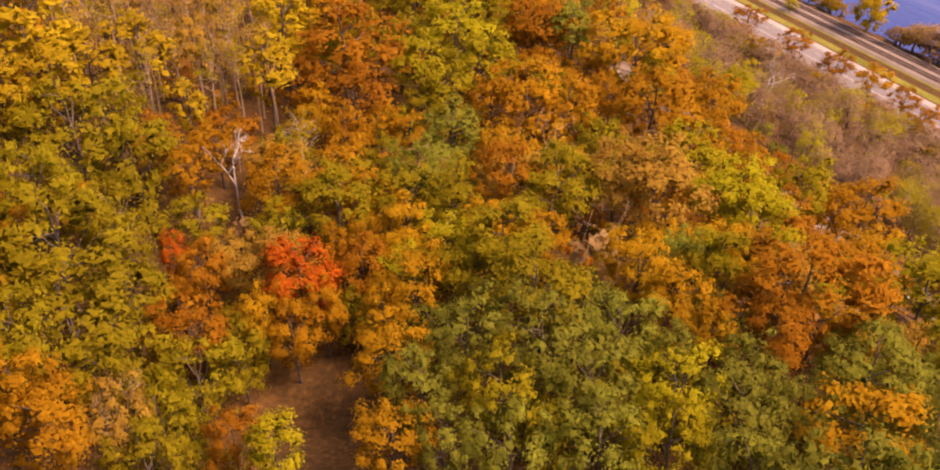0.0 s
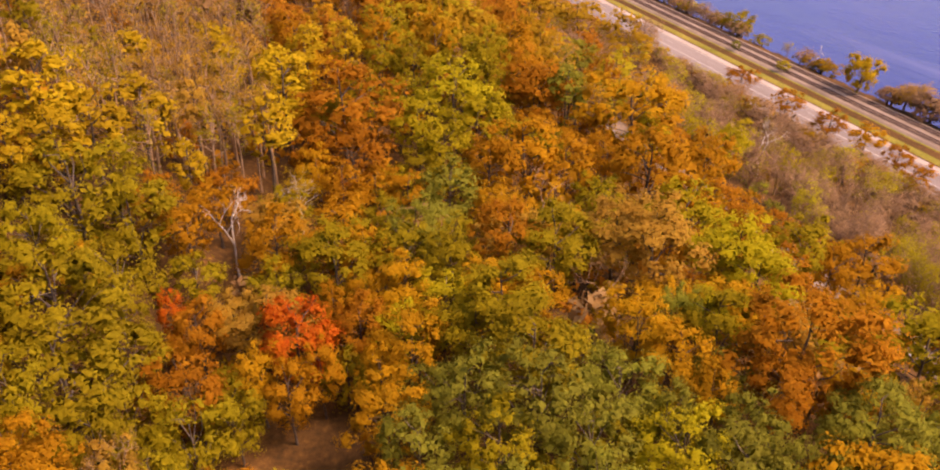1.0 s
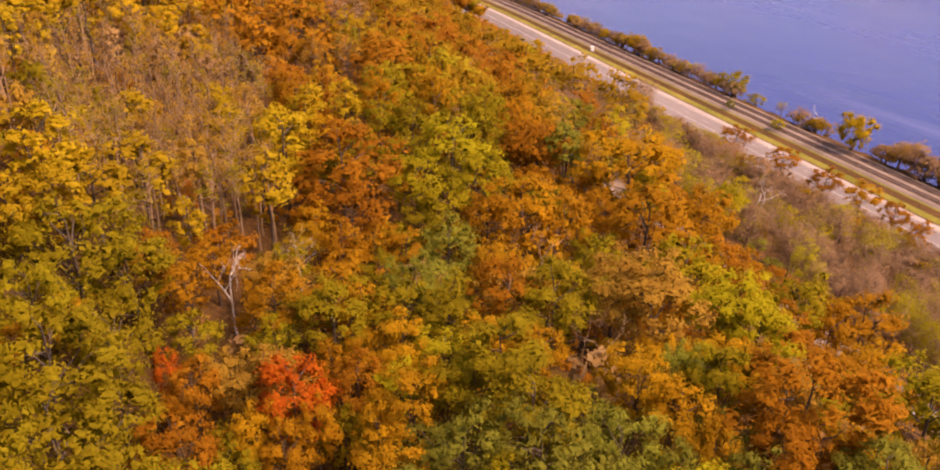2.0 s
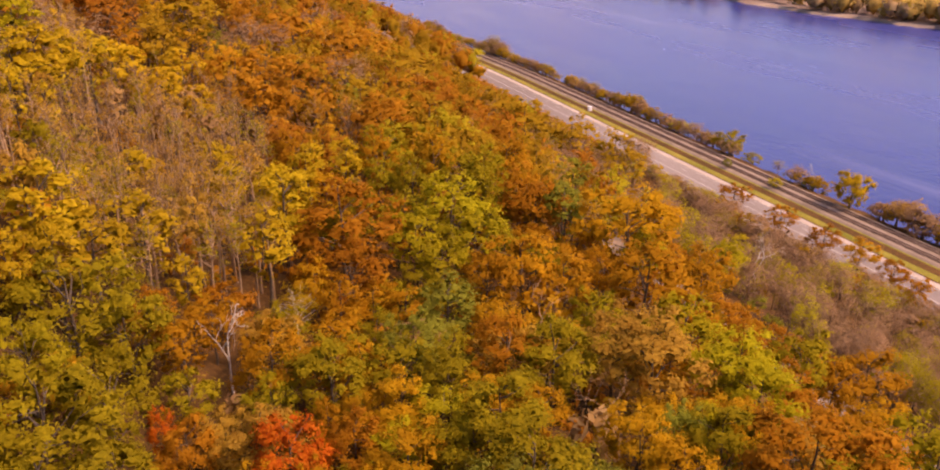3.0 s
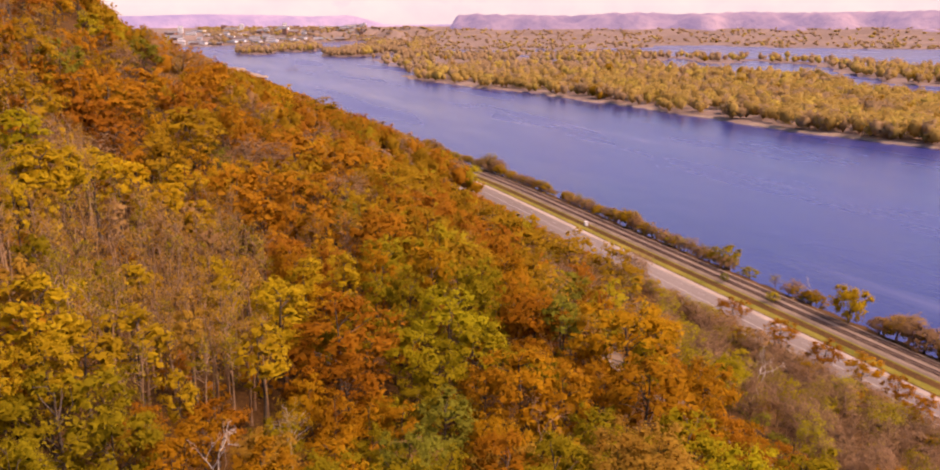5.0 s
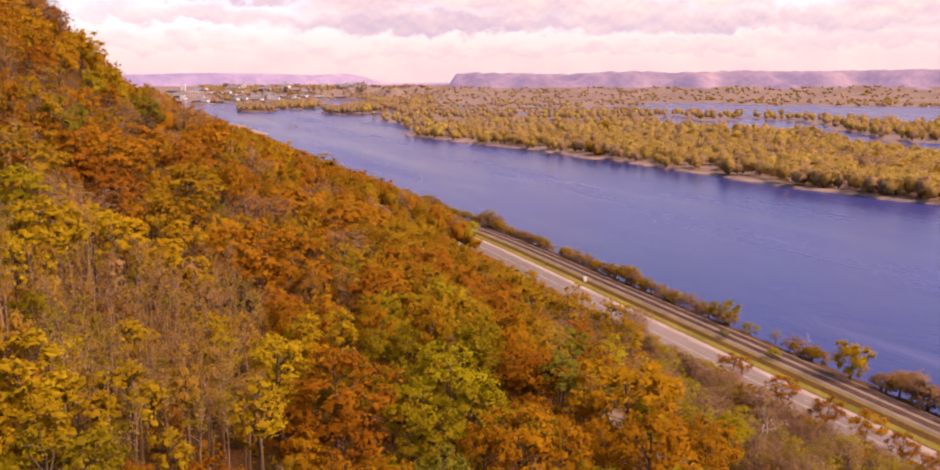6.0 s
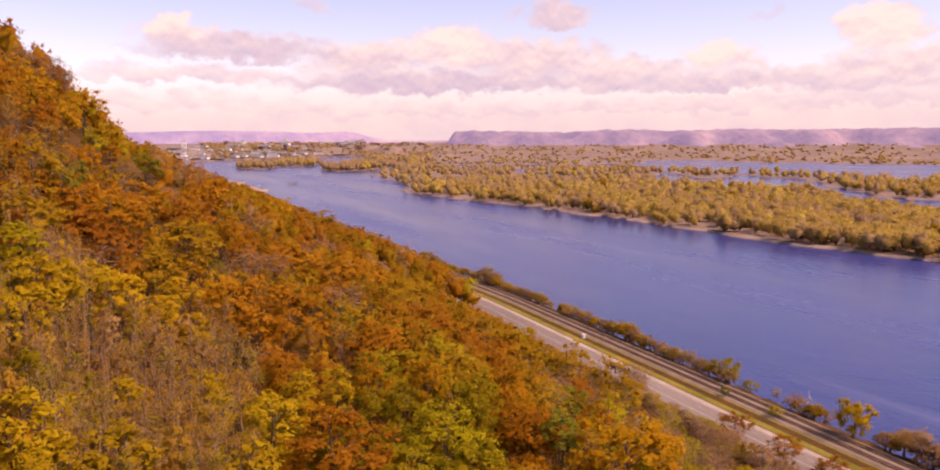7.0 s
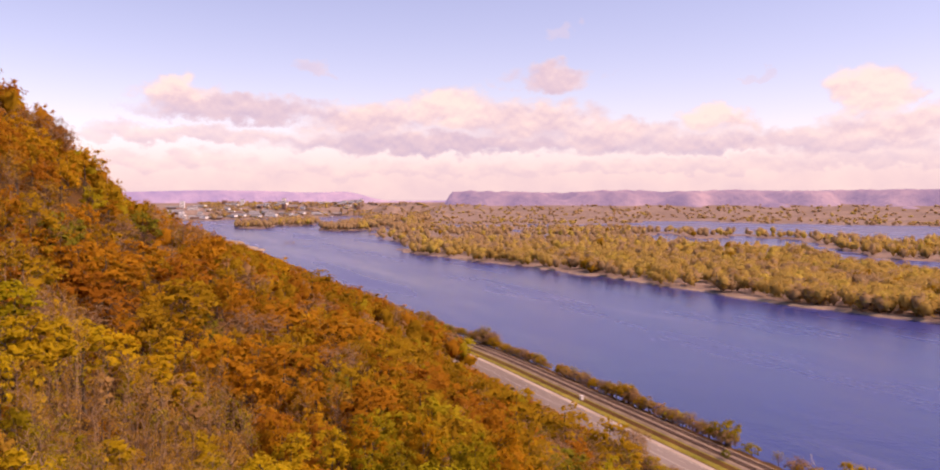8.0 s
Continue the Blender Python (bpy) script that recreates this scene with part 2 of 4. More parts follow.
# ---- mesh helpers ----
def mesh(name, verts, faces, mats, index=None, flat=True, normals=None):
    """A mesh from arrays of corners and of faces with equal numbers of corners; normals: soft shading of foliage."""
    verts, faces = np.asarray(verts, np.float32), np.asarray(faces, np.int32)
    me = bpy.data.meshes.new(name)
    c = faces.shape[1]
    me.vertices.add(len(verts)), me.loops.add(faces.size), me.polygons.add(len(faces))
    me.vertices.foreach_set("co", verts.ravel())
    me.loops.foreach_set("vertex_index", faces.ravel())
    me.polygons.foreach_set("loop_start", np.arange(0, faces.size, c, dtype=np.int32))
    for m in mats:
        me.materials.append(m)
    if index is not None:
        me.polygons.foreach_set("material_index", np.asarray(index, np.int32))
    me.polygons.foreach_set("use_smooth", np.full(len(faces), not flat))
    me.update(calc_edges=True)
    if normals is not None:
        me.normals_split_custom_set_from_vertices(np.asarray(normals, np.float32))
    return me


def grid_faces(rows, cols, wrap=False):
    i, j = np.meshgrid(np.arange(rows - 1), np.arange(cols if wrap else cols - 1), indexing="ij")
    a, b = i * cols + j, i * cols + (j + 1) % cols
    return np.stack([a, b, b + cols, a + cols], -1).reshape(-1, 4)


def part(name, me, parent=None, label=""):
    ob = new(name, me)
    ob.parent = parent
    return tagged(ob, label)


# ---- ground and water ----
def build_ground():
    az = np.radians(np.concatenate([np.arange(-180, -42, 4.0), np.arange(-42, 42, 0.48), np.arange(42, 180, 4.0)]))
    r = np.concatenate([np.geomspace(0.3, 400, 200), np.geomspace(403, 1500, 165), np.geomspace(1515, 4940, 105)])
    R, A = np.meshgrid(r, az, indexing="ij")
    x, y = R * np.sin(A), R * np.cos(A)
    v = np.stack([x, y, height(x, y)], -1).reshape(-1, 3)
    f = grid_faces(len(r), len(az), True)[:, ::-1]
    c = v[f].mean(1)
    n, s = across(c[:, 0], c[:, 1])
    flat_ = ((n - bend(s) > 203) | (s > 1400)).astype(int)
    beach = (n > 260) & (n - shore_far(s) < 5 + 4 * waves(s, 0 * s, 140, 3)) & (s < 1560)
    bars = (np.abs(n - 172 + (s - 1850) * 0.03) < 30) & (s > 1480) & (s < 1980)
    flat_[beach | bars & (flat_ > 0)] = 2
    ob = new("ground", mesh("ground", v, f, [GROUND, FLATS, SAND], flat_, flat=False))
    tagged(ob, "leaf-littered wooded hillside and flat river bottoms", "ground", kind="structure")


def build_water():
    az = np.radians(np.arange(-180, 180, 6.0))
    r = np.array([1.0, 4940.0])
    R, A = np.meshgrid(r, az, indexing="ij")
    v = np.stack([R * np.sin(A), R * np.cos(A), 0 * R], -1).reshape(-1, 3)
    ob = new("water", mesh("water", v, grid_faces(2, len(az), True)[:, ::-1], [WATER]))
    tagged(ob, "wide blue river ruffled by wind streaks", "river", kind="structure")


build_ground()
build_water()


def strip(name, profile, s0, s1, mat, step=6.0):
    """A strip along the road: profile is a list of (n, z), closed underneath."""
    s = np.arange(s0, s1 + step, step)
    p = np.array(profile)
    S, K = np.meshgrid(s, np.arange(len(p)), indexing="ij")
    n, z = p[K, 0] + bend(S), p[K, 1]
    x, y = place(n, S)
    return mesh(name, np.stack([x, y, z], -1).reshape(-1, 3), grid_faces(len(s), len(p)), [mat])


def build_road():
    road = tagged(new("road", strip("road", [(153, 4.6), (153.2, 5.02), (161, 5.12), (167.6, 5.02)], -300, 800, ASPHALT)),
                  "grey asphalt highway with faded lane lines", "road", kind="structure")
    part("shoulder", strip("shoulder", [(167.6, 5.06), (170.0, 5.0), (170.2, 4.7)], -300, 800, SHOULDER), road, "pale concrete road shoulder")
    part("shoulder", strip("shoulder", [(151.3, 4.7), (151.5, 4.98), (153.2, 5.04)], -300, 800, SHOULDER), road)
    part("edge_line", strip("edge_line", [(167.0, 5.036), (167.18, 5.036)], -300, 800, PAINT), road)
    part("edge_line", strip("edge_line", [(153.7, 5.04), (153.88, 5.04)], -300, 800, PAINT), road)
    for k in (160.9, 161.2):
        part("centre_line", strip("centre_line", [(k, 5.13), (k + 0.16, 5.13)], -300, 800, PAINT), road)
    verts, faces = [], []
    for k in (157.2, 164.4):
        for s in np.arange(-100, 640, 12.0):
            i = len(verts)
            for a, b in ((0, 0), (0.18, 0), (0.18, 3.6), (0, 3.6)):
                verts.append((*place(k + a + bend(s + b), s + b), 5.10))
            faces.append((i, i + 1, i + 2, i + 3))
    tagged(part("lane_dashes", mesh("lane_dashes", verts, faces, [PAINT]), road), kind="stuff")
    verge = new("verge", strip("verge", [(170.2, 4.85), (172, 4.98), (176, 4.8), (178.2, 5.0)], -300, 800, VERGE))
    tagged(verge, "olive and straw-coloured grass verge between road and railway", "grass", kind="structure")
    old = new("old_road", strip("old_road", [(80.6, 24.6), (81.0, 25.9), (86.0, 25.9), (86.4, 24.6)], -40, 135, OLD_CONCRETE))
    tagged(old, "pale concrete lane cut into the slope among trees", "road", kind="structure")
    part("edge_line", strip("edge_line", [(81.6, 25.94), (81.9, 25.94)], -40, 135, PAINT), old)


def build_railway():
    bed = tagged(new("railway", strip("railway", [(177.2, 4.7), (178.6, 5.3), (187.6, 5.3), (189.4, 4.4)], -300, 800, BALLAST)),
                 "double railway track on brown ballast beside the river", "railway", kind="structure")
    for c in (181.0, 185.3):
        for g in (-0.75, 0.75):
            part("rail", strip("rail", [(c + g - 0.075, 5.42), (c + g - 0.04, 5.60), (c + g + 0.04, 5.60), (c + g + 0.075, 5.42)], -300, 800, STEEL), bed, "rusty steel rail")
        verts, faces = [], []
        for s in np.arange(-120, 640, 0.6):
            i = len(verts)
            for z in (5.2, 5.44):
                for a, b in ((-1.3, 0), (1.3, 0), (1.3, 0.24), (-1.3, 0.24)):
                    verts.append((*place(c + a + bend(s), s + b), z))
            faces += [(i + 4, i + 5, i + 6, i + 7), (i, i + 1, i + 5, i + 4), (i + 1, i + 2, i + 6, i + 5), (i + 2, i + 3, i + 7, i + 6), (i + 3, i, i + 4, i + 7)]
        tagged(part("sleepers", mesh("sleepers", verts, faces, [TIMBER]), bed, "dark timber sleepers"), kind="stuff")


build_road()
build_railway()


# ---- trees ----
def tube(path, radii, sides=6):
    path = np.asarray(path, float)
    d = np.gradient(path, axis=0)
    d /= np.linalg.norm(d, axis=1, keepdims=True) + 1e-9
    ref = np.where(np.abs(d[:, 2:3]) > 0.8, np.array([[1.0, 0, 0]]), np.array([[0, 0, 1.0]]))
    u = np.cross(d, ref)
    u /= np.linalg.norm(u, axis=1, keepdims=True)
    w = np.cross(d, u)
    a = np.linspace(0, 2 * np.pi, sides, endpoint=False)
    v = path[:, None] + np.asarray(radii)[:, None, None] * (np.cos(a)[None, :, None] * u[:, None] + np.sin(a)[None, :, None] * w[:, None])
    return v.reshape(-1, 3), grid_faces(len(path), sides, True)


def join(pieces):
    vs, fs, k = [], [], 0
    for v, f in pieces:
        vs.append(v), fs.append(f + k)
        k += len(v)
    return np.concatenate(vs), np.concatenate(fs)


def unit(v):
    return v / (np.linalg.norm(v, axis=-1, keepdims=True) + 1e-9)


def leaf_quads(pos, nrm, size, r, slim=1.0):
    """Kite-shaped leaf sprays (slim: twigs) at pos, facing nrm."""
    t = unit(np.cross(nrm, r.normal(size=nrm.shape)))
    b = np.cross(nrm, t)
    size = size[:, None]
    a = r.uniform(0.55, 0.9, (len(pos), 1)) * slim
    v = np.stack([pos - t * size * 0.5, pos + b * size * 0.42 * a, pos + t * size * 0.62, pos - b * size * 0.42 * a], 1)
    v[:, 0] -= nrm * size * 0.08
    v[:, 2] -= nrm * size * 0.15
    return v.reshape(-1, 3), np.arange(len(pos) * 4).reshape(-1, 4)[:, ::-1]


FORMS = {  # height, crown radius, crown's foot, clumps, leaf size, clump size
    "round": (17.0, 5.2, 3.0, 56, 0.40, 0.27),
    "tall": (19.0, 3.1, 5.5, 36, 0.36, 0.36),
    "feather": (15.0, 5.6, 2.4, 76, 0.38, 0.21),
    "sparse": (15.0, 4.6, 3.5, 40, 0.95, 0.30),
    "bush": (6.0, 3.2, 0.1, 30, 0.36, 0.32),
    "pole": (18.0, 2.3, 6.5, 18, 0.24, 0.34),
}


@functools.cache
def ball(times):
    """Directions over a sphere and the triangles between them."""
    bm = bmesh.new()
    bmesh.ops.create_icosphere(bm, subdivisions=times, radius=1)
    v, f = np.array([p.co[:] for p in bm.verts]), np.array([[p.index for p in t.verts] for t in bm.faces])
    bm.free()
    return unit(v), f


def twiggy_crown(form, count, seed, grow):
    """A thin crown: separate sprays or twigs round the limbs' ends."""
    h, rad, foot, clumps, leaf, cs = FORMS[form]
    r = np.random.RandomState(seed)
    half = (h - foot) / 2
    d = unit(r.normal(size=(clumps, 3)) + np.array([0, 0, 0.35]))
    c = d * r.uniform(0.45, 0.92, (clumps, 1)) * np.array([rad, rad, half]) + np.array([0, 0, foot + half])
    c[:, :2] *= np.clip((c[:, 2:3] - foot) / (half * 1.1), 0.35, 1) ** 0.35
    cr = rad * cs * r.uniform(0.75, 1.35, clumps)
    which = r.choice(clumps, count, p=cr ** 2 / (cr ** 2).sum())
    out = unit(c - np.array([0, 0, foot + half * 0.7]))
    dd = unit(r.normal(size=(count, 3)) + 0.55 * out[which] + np.array([0, 0, 0.25]))
    pos = c[which] + dd * (cr[which] * r.uniform(0.5, 1.16, count))[:, None]
    nrm = unit(dd + 0.35 * out[which] + 0.33 * r.normal(size=dd.shape))
    v, f = leaf_quads(pos, nrm, leaf * grow * r.uniform(0.6, 1.35, count), r, 0.2 if form == "sparse" else 1.0)
    puffed = unit(0.55 * dd + 0.85 * out[which] + np.array([0, 0, 0.25]))
    return v, np.concatenate([f[:, [0, 1, 2]], f[:, [0, 2, 3]]]), np.repeat(puffed, 4, 0), c


def crown_shape(form, count, seed, grow=1.0, inner=0, core=0.0, clumps=0):
    """Corners, triangles and normals of a leafy crown, with its clumps' centres: sprays of leaves in uneven clumps, broader sprays deeper in (and a leafy core in far trees)."""
    if form in ("sparse", "pole"):
        return twiggy_crown(form, count, seed, grow)
    h, rad, foot, many, leaf, cs = FORMS[form]
    if clumps:
        cs *= (many / clumps) ** 0.42
    else:
        clumps = many
    r = np.random.RandomState(seed)
    half = (h - foot) / 2
    lobe = r.uniform(0, 6.28, 3)

    def egg(d, k):
        a = np.arctan2(d[:, 1], d[:, 0])
        lob = 1 + 0.14 * np.sin(3 * a + lobe[0]) + 0.09 * np.sin(5 * a + 2 * d[:, 2] + lobe[1]) + 0.09 * np.sin(4 * d[:, 2] + 2 * a + lobe[2])
        p = d * (k * lob)[:, None] * np.array([rad, rad, half])
        p[:, :2] *= (np.clip((p[:, 2] + half) / (half * 1.1), 0.3, 1) ** (0.3 if form != "bush" else 0.1))[:, None]
        return p + np.array([0, 0, foot + half])

    i = np.arange(clumps) + 0.5
    up, turn = 1 - 1.78 * i / clumps, i * 2.39996 + r.uniform(0, 6.28)
    side = np.sqrt(np.maximum(0, 1 - up ** 2))
    d = unit(np.stack([side * np.cos(turn), side * np.sin(turn), up], 1) + 0.22 * r.normal(size=(clumps, 3)))
    c = egg(d, r.uniform(0.60, 0.92, clumps))
    cr = rad * cs * r.uniform(0.7, 1.35, clumps)
    w = cr ** 2 * np.where(d[:, 2] < -0.35, 0.4, 1.0)
    which = r.choice(clumps, count, p=w / w.sum())
    out = unit(c - np.array([0, 0, foot + half * 0.7]))
    dd = unit(r.normal(size=(count, 3)) + 0.6 * out[which] + np.array([0, 0, 0.3]))
    span = r.uniform(0.5, 1.12, count) if form != "feather" else r.uniform(0.4, 1.35, count)
    pos = c[which] + dd * (cr[which] * span)[:, None] * np.array([1, 1, 0.85])
    nrm = unit(dd + 0.4 * out[which] + 0.3 * r.normal(size=dd.shape))
    v, f = leaf_quads(pos, nrm, leaf * grow * r.uniform(0.55, 1.4, count), r, 0.75 if form == "feather" else 1.0)
    puffed = unit((0.55 if grow < 1.4 else 0.35) * dd + (0.8 if grow < 1.4 else 1.1) * out[which] + 0.15 * nrm + np.array([0, 0, 0.25]))
    vs, fs, ns = [v], [f[:, [0, 1, 2]], f[:, [0, 2, 3]]], [np.repeat(puffed, 4, 0)]
    if inner:
        deep = r.choice(clumps, inner, p=w / w.sum())
        di = unit(r.normal(size=(inner, 3)) + 0.5 * out[deep] + np.array([0, 0, 0.35]))
        v2, f2 = leaf_quads(c[deep] + di * (cr[deep] * r.uniform(0.1, 0.62, inner))[:, None], unit(di + 0.3 * r.normal(size=di.shape)), leaf * max(grow, 1.0) * r.uniform(1.5, 2.6, inner), r)
        vs.append(v2), ns.append(np.repeat(unit(0.5 * di + 0.7 * out[deep] + np.array([0, 0, 0.3])), 4, 0))
        fs += [f2[:, [0, 1, 2]] + len(v), f2[:, [0, 2, 3]] + len(v)]
    if core:
        hull, faces = ball(1)
        fs.append(faces + sum(len(p) for p in vs))
        vs.append(egg(hull, core * r.uniform(0.75, 1.2, len(hull))))
        ns.append(unit(hull * np.array([1, 1, 0.75]) + np.array([0, 0, 0.3])))
    return np.concatenate(vs), np.concatenate(fs), np.concatenate(ns), c


def wood_shape(form, centres, seed, twigs=0):
    """Trunk and limbs that reach the clumps."""
    h, rad, foot, clumps, leaf, cs = FORMS[form]
    r = np.random.RandomState(seed + 50)
    z = np.linspace(-0.8, h * 0.86, 8)
    lean = r.uniform(-0.5, 0.5, 2)
    axis = np.stack([lean[0] * (z / h) ** 2 + 0.15 * np.sin(z * 0.5 + seed), lean[1] * (z / h) ** 2 + 0.15 * np.cos(z * 0.43 + seed), z], 1)
    trunk = tube(axis, np.interp(z, [-0.8, 0.6, h * 0.86], [0.36, 0.24, 0.045]), 6)
    limbs = []
    for c in centres[:: 5 if twigs == 0 else 1]:
        z0 = np.clip(c[2] - np.hypot(c[0], c[1]) * r.uniform(0.7, 1.1), foot * 0.6, h * 0.8)
        a = np.array([np.interp(z0, z, axis[:, 0]), np.interp(z0, z, axis[:, 1]), z0])
        b = c + r.normal(size=3) * 0.3
        m = (a + b) / 2 + np.array([0, 0, 0.25]) + r.normal(size=3) * 0.3
        limbs.append(tube([a, m, b], [0.10, 0.065, 0.02], 3))
        for k in range(twigs):
            e = b + unit(unit(b - a) + 0.8 * r.normal(size=3)) * r.uniform(0.8, 2.2)
            st = m + (b - m) * r.uniform(0.1, 1)
            limbs.append(tube([st, e], [0.04, 0.008], 3))
    return trunk, join(limbs)


def branching(seed, h, thick, levels=6):
    """A bare tree that forks again and again."""
    r = np.random.RandomState(seed)
    out = []

    def branch(a, d, length, rad, level):
        m = a + d * length * 0.5 + r.normal(size=3) * length * 0.09
        b = m + unit(d + 0.25 * r.normal(size=3)) * length * 0.5
        out.append(tube([a, m, b], [rad, rad * 0.8, rad * 0.6], 5 if level < 2 else 3))
        if level < levels:
            for k in range(2 if level < 2 else r.randint(2, 4)):
                branch(b, unit(d + 0.62 * r.normal(size=3) + np.array([0, 0, 0.12])), length * r.uniform(0.62, 0.85), rad * 0.58, level + 1)
        return out

    return join(branch(np.array([0, 0, -0.5]), unit(np.array([0.06, 0.05, 1.0])), h * 0.34, thick, 0))


def bare_tree(label, x, y, h, w, bark, seed):
    v, f = branching(seed, h, 0.20 + h * 0.006, 5) if bark is PALE_BARK else branching(seed, h, 0.16 + h * 0.008)
    v = v * np.array([w / np.ptp(v[:, 0]), w / np.ptp(v[:, 1]), h / v[:, 2].max()])
    ob = new("bare_tree")
    ob.matrix_basis = pose(x, y, float(height(x, y)), 0, 0, 40 * seed)
    part("trunk", mesh("trunk", v, f, [bark], flat=False), ob)
    TAKEN.append((x, y, w * 1.5))
    return tagged(ob, label, "tree", "trees on the hillside")


SHAPES, TAKEN = {}, []


def tree_meshes(form, detail, variant):
    key = (form, detail, variant)
    if key not in SHAPES:
        seed = 11 * variant + {"round": 1, "tall": 2, "feather": 3, "sparse": 4, "pole": 5, "bush": 6}[form]
        count, grow = {"near": (3300, 0.88), "mid": (1350, 1.25), "fair": (500, 1.8), "low": (140, 3.0)}[detail]
        if form == "tall":
            count = int(count * 0.7)
        if form == "bush":
            count, grow = int(count * 0.6), grow * 0.8
        if form == "pole":
            count = int(count * 0.3)
        if form == "sparse":
            count, grow = int(count * 0.75), grow ** 0.5
        v, f, nv, c = crown_shape(form, count, seed, grow, int(count * 0.25))
        trunk, limbs = wood_shape(form, c, seed, {"near": 3, "mid": 2, "fair": 1}.get(detail, 0) if form in ("sparse", "pole") else 0)
        SHAPES[key] = (mesh("crown", v, f, [LEAF["green"]], None, False, nv), mesh("trunk", *(trunk if detail in ("low", "fair") and form not in ("sparse", "pole") or form == "bush" else join([trunk, limbs])), [BARK], flat=False))
    return SHAPES[key]


def tree(name, label, form, colour, x, y, h, w, detail="near", variant=0, bark=None, lean=0, leafless=False):
    """A tree of height h and crown width w that stands on the ground at x, y."""
    crown, trunk = tree_meshes(form, detail, variant)
    fh, fr = FORMS[form][0], FORMS[form][1]
    ob = new(name)
    ob.matrix_basis = pose(x, y, float(height(x, y)) - 0.1, lean, 0, random.uniform(0, 360)) @ Matrix.Diagonal((w / (2 * fr), w / (2 * fr), h / fh, 1))
    for me, nm, mat in ((trunk, "trunk", bark or BARK), (crown, "crown", (FAR if detail in ("fair", "low") and form not in ("sparse", "pole") else LEAF)[colour])):
        if leafless and nm == "crown":
            continue
        p = part(nm, me, ob)
        p.material_slots[0].link = "OBJECT"
        p.material_slots[0].material = mat
    return tagged(ob, label, "tree", "trees on the hillside")


WORDS = {"green": "olive-green", "olive": "yellowish-olive", "lime": "yellow-green", "yellow": "bright yellow", "gold": "golden-orange",
         "orange": "burnt-orange", "rust": "rust-brown", "red": "scarlet", "brush": "half-bare greyish-brown", "amber": "half-bare amber-brown"}
KIND = {"round": "oak_tree", "tall": "aspen_tree", "feather": "locust_tree", "sparse": "bare_tree", "pole": "aspen_tree", "bush": "shrub"}


def kind(form, colour):
    return "maple_tree" if form == "round" and colour in ("gold", "red", "lime", "yellow") else KIND[form]


def grow(form, colour, x, y, h, w):
    """One of the trees that stand out, with its own colour."""
    bark, w = None, w * (1.2 if math.hypot(x, y) < 200 else 1.05)
    if colour in ("white", "cream", "pale"):
        bark, label = PALE_BARK, {"white": "dead white-barked tree with bare twisted branches", "cream": "pale-barked birch with thin cream-yellow leaves",
                                  "pale": "bare pale-trunked tree near the road"}[colour]
        colour = {"white": "brush", "cream": "yellow", "pale": "brush"}[colour]
        if colour == "brush":
            bare_tree(label, x, y, h * 1.4, w * 1.1, bark, len(TAKEN))
            return
    elif form == "sparse":
        if math.hypot(x, y) < 130:
            bare_tree("leafless oak with a spreading crown of grey-brown branches", x, y, h, w, TWIG, len(TAKEN))
            return
        bark, label = TWIG, "leafless tree with fine grey-brown twigs"
    else:
        label = WORDS[colour] + (" aspen with a slender crown" if form == "tall" else " locust with feathery leaves" if form == "feather" else " tree with a rounded crown") + " on the slope"
    rad = math.hypot(x, y)
    if colour == "brush" and form != "sparse" and across(x, y)[0] < 88:
        colour = "amber"
    TAKEN.append((x, y, w))
    tree(kind(form, colour), label, form, colour, x, y, h, w, "near" if rad < 86 or across(x, y)[0] > 185 and colour == "yellow" else "mid" if rad < 165 or across(x, y)[0] > 130 else "fair", random.randrange(3), bark, 0)


# trees that stand out
grow("tall", "yellow", -44.4, 77.5, 17.0, 6.9)
grow("tall", "yellow", -41.1, 79.1, 16.1, 6.3)
grow("tall", "yellow", -42.3, 73.5, 14.0, 5.0)
grow("tall", "yellow", -39.3, 88.0, 16.3, 6.4)
grow("tall", "yellow", -44.2, 69.2, 11.2, 3.2)
grow("tall", "yellow", -38.2, 115.7, 15.0, 5.7)
grow("tall", "yellow", -27.2, 106.4, 17.6, 7.3)
grow("tall", "yellow", -26.3, 92.6, 15.2, 5.7)
grow("tall", "yellow", -33.6, 84.2, 11.8, 3.6)
grow("round", "rust", -44.9, 72.3, 8.2, 3.0)
grow("round", "rust", -16.8, 96.4, 13.0, 8.3)
grow("round", "rust", -21.9, 95.1, 9.8, 4.7)
grow("round", "rust", 2.9, 77.2, 12.0, 7.3)
grow("round", "rust", 27.5, 55.3, 15.0, 10.6)
grow("round", "rust", 24.6, 51.4, 10.8, 5.9)
grow("round", "rust", -26.8, 61.5, 10.1, 5.1)
grow("round", "rust", -24.8, 52.7, 10.9, 6.1)
grow("round", "rust", -17.5, 38.8, 8.8, 3.6)
grow("round", "rust", -12.5, 77.9, 8.0, 2.7)
grow("round", "rust", 9.6, 130.2, 14.2, 9.7)
grow("round", "rust", -18.8, 104.8, 16.8, 12.6)
grow("round", "lime", -4.3, 119.2, 14.8, 10.3)
grow("round", "lime", -9.1, 108.7, 12.5, 7.8)
grow("round", "lime", -0.6, 112.3, 13.2, 8.5)
grow("round", "lime", -5.2, 105.8, 11.7, 6.8)
grow("round", "lime", 26.4, 92.4, 13.1, 8.4)
grow("round", "lime", 28.1, 76.9, 13.3, 8.7)
grow("round", "lime", 29.2, 72.4, 12.2, 7.4)
grow("round", "lime", 27.9, 125.5, 11.0, 6.2)
grow("round", "lime", 45.7, 138.4, 11.8, 7.0)
grow("round", "lime", 21.2, 62.6, 9.2, 4.1)
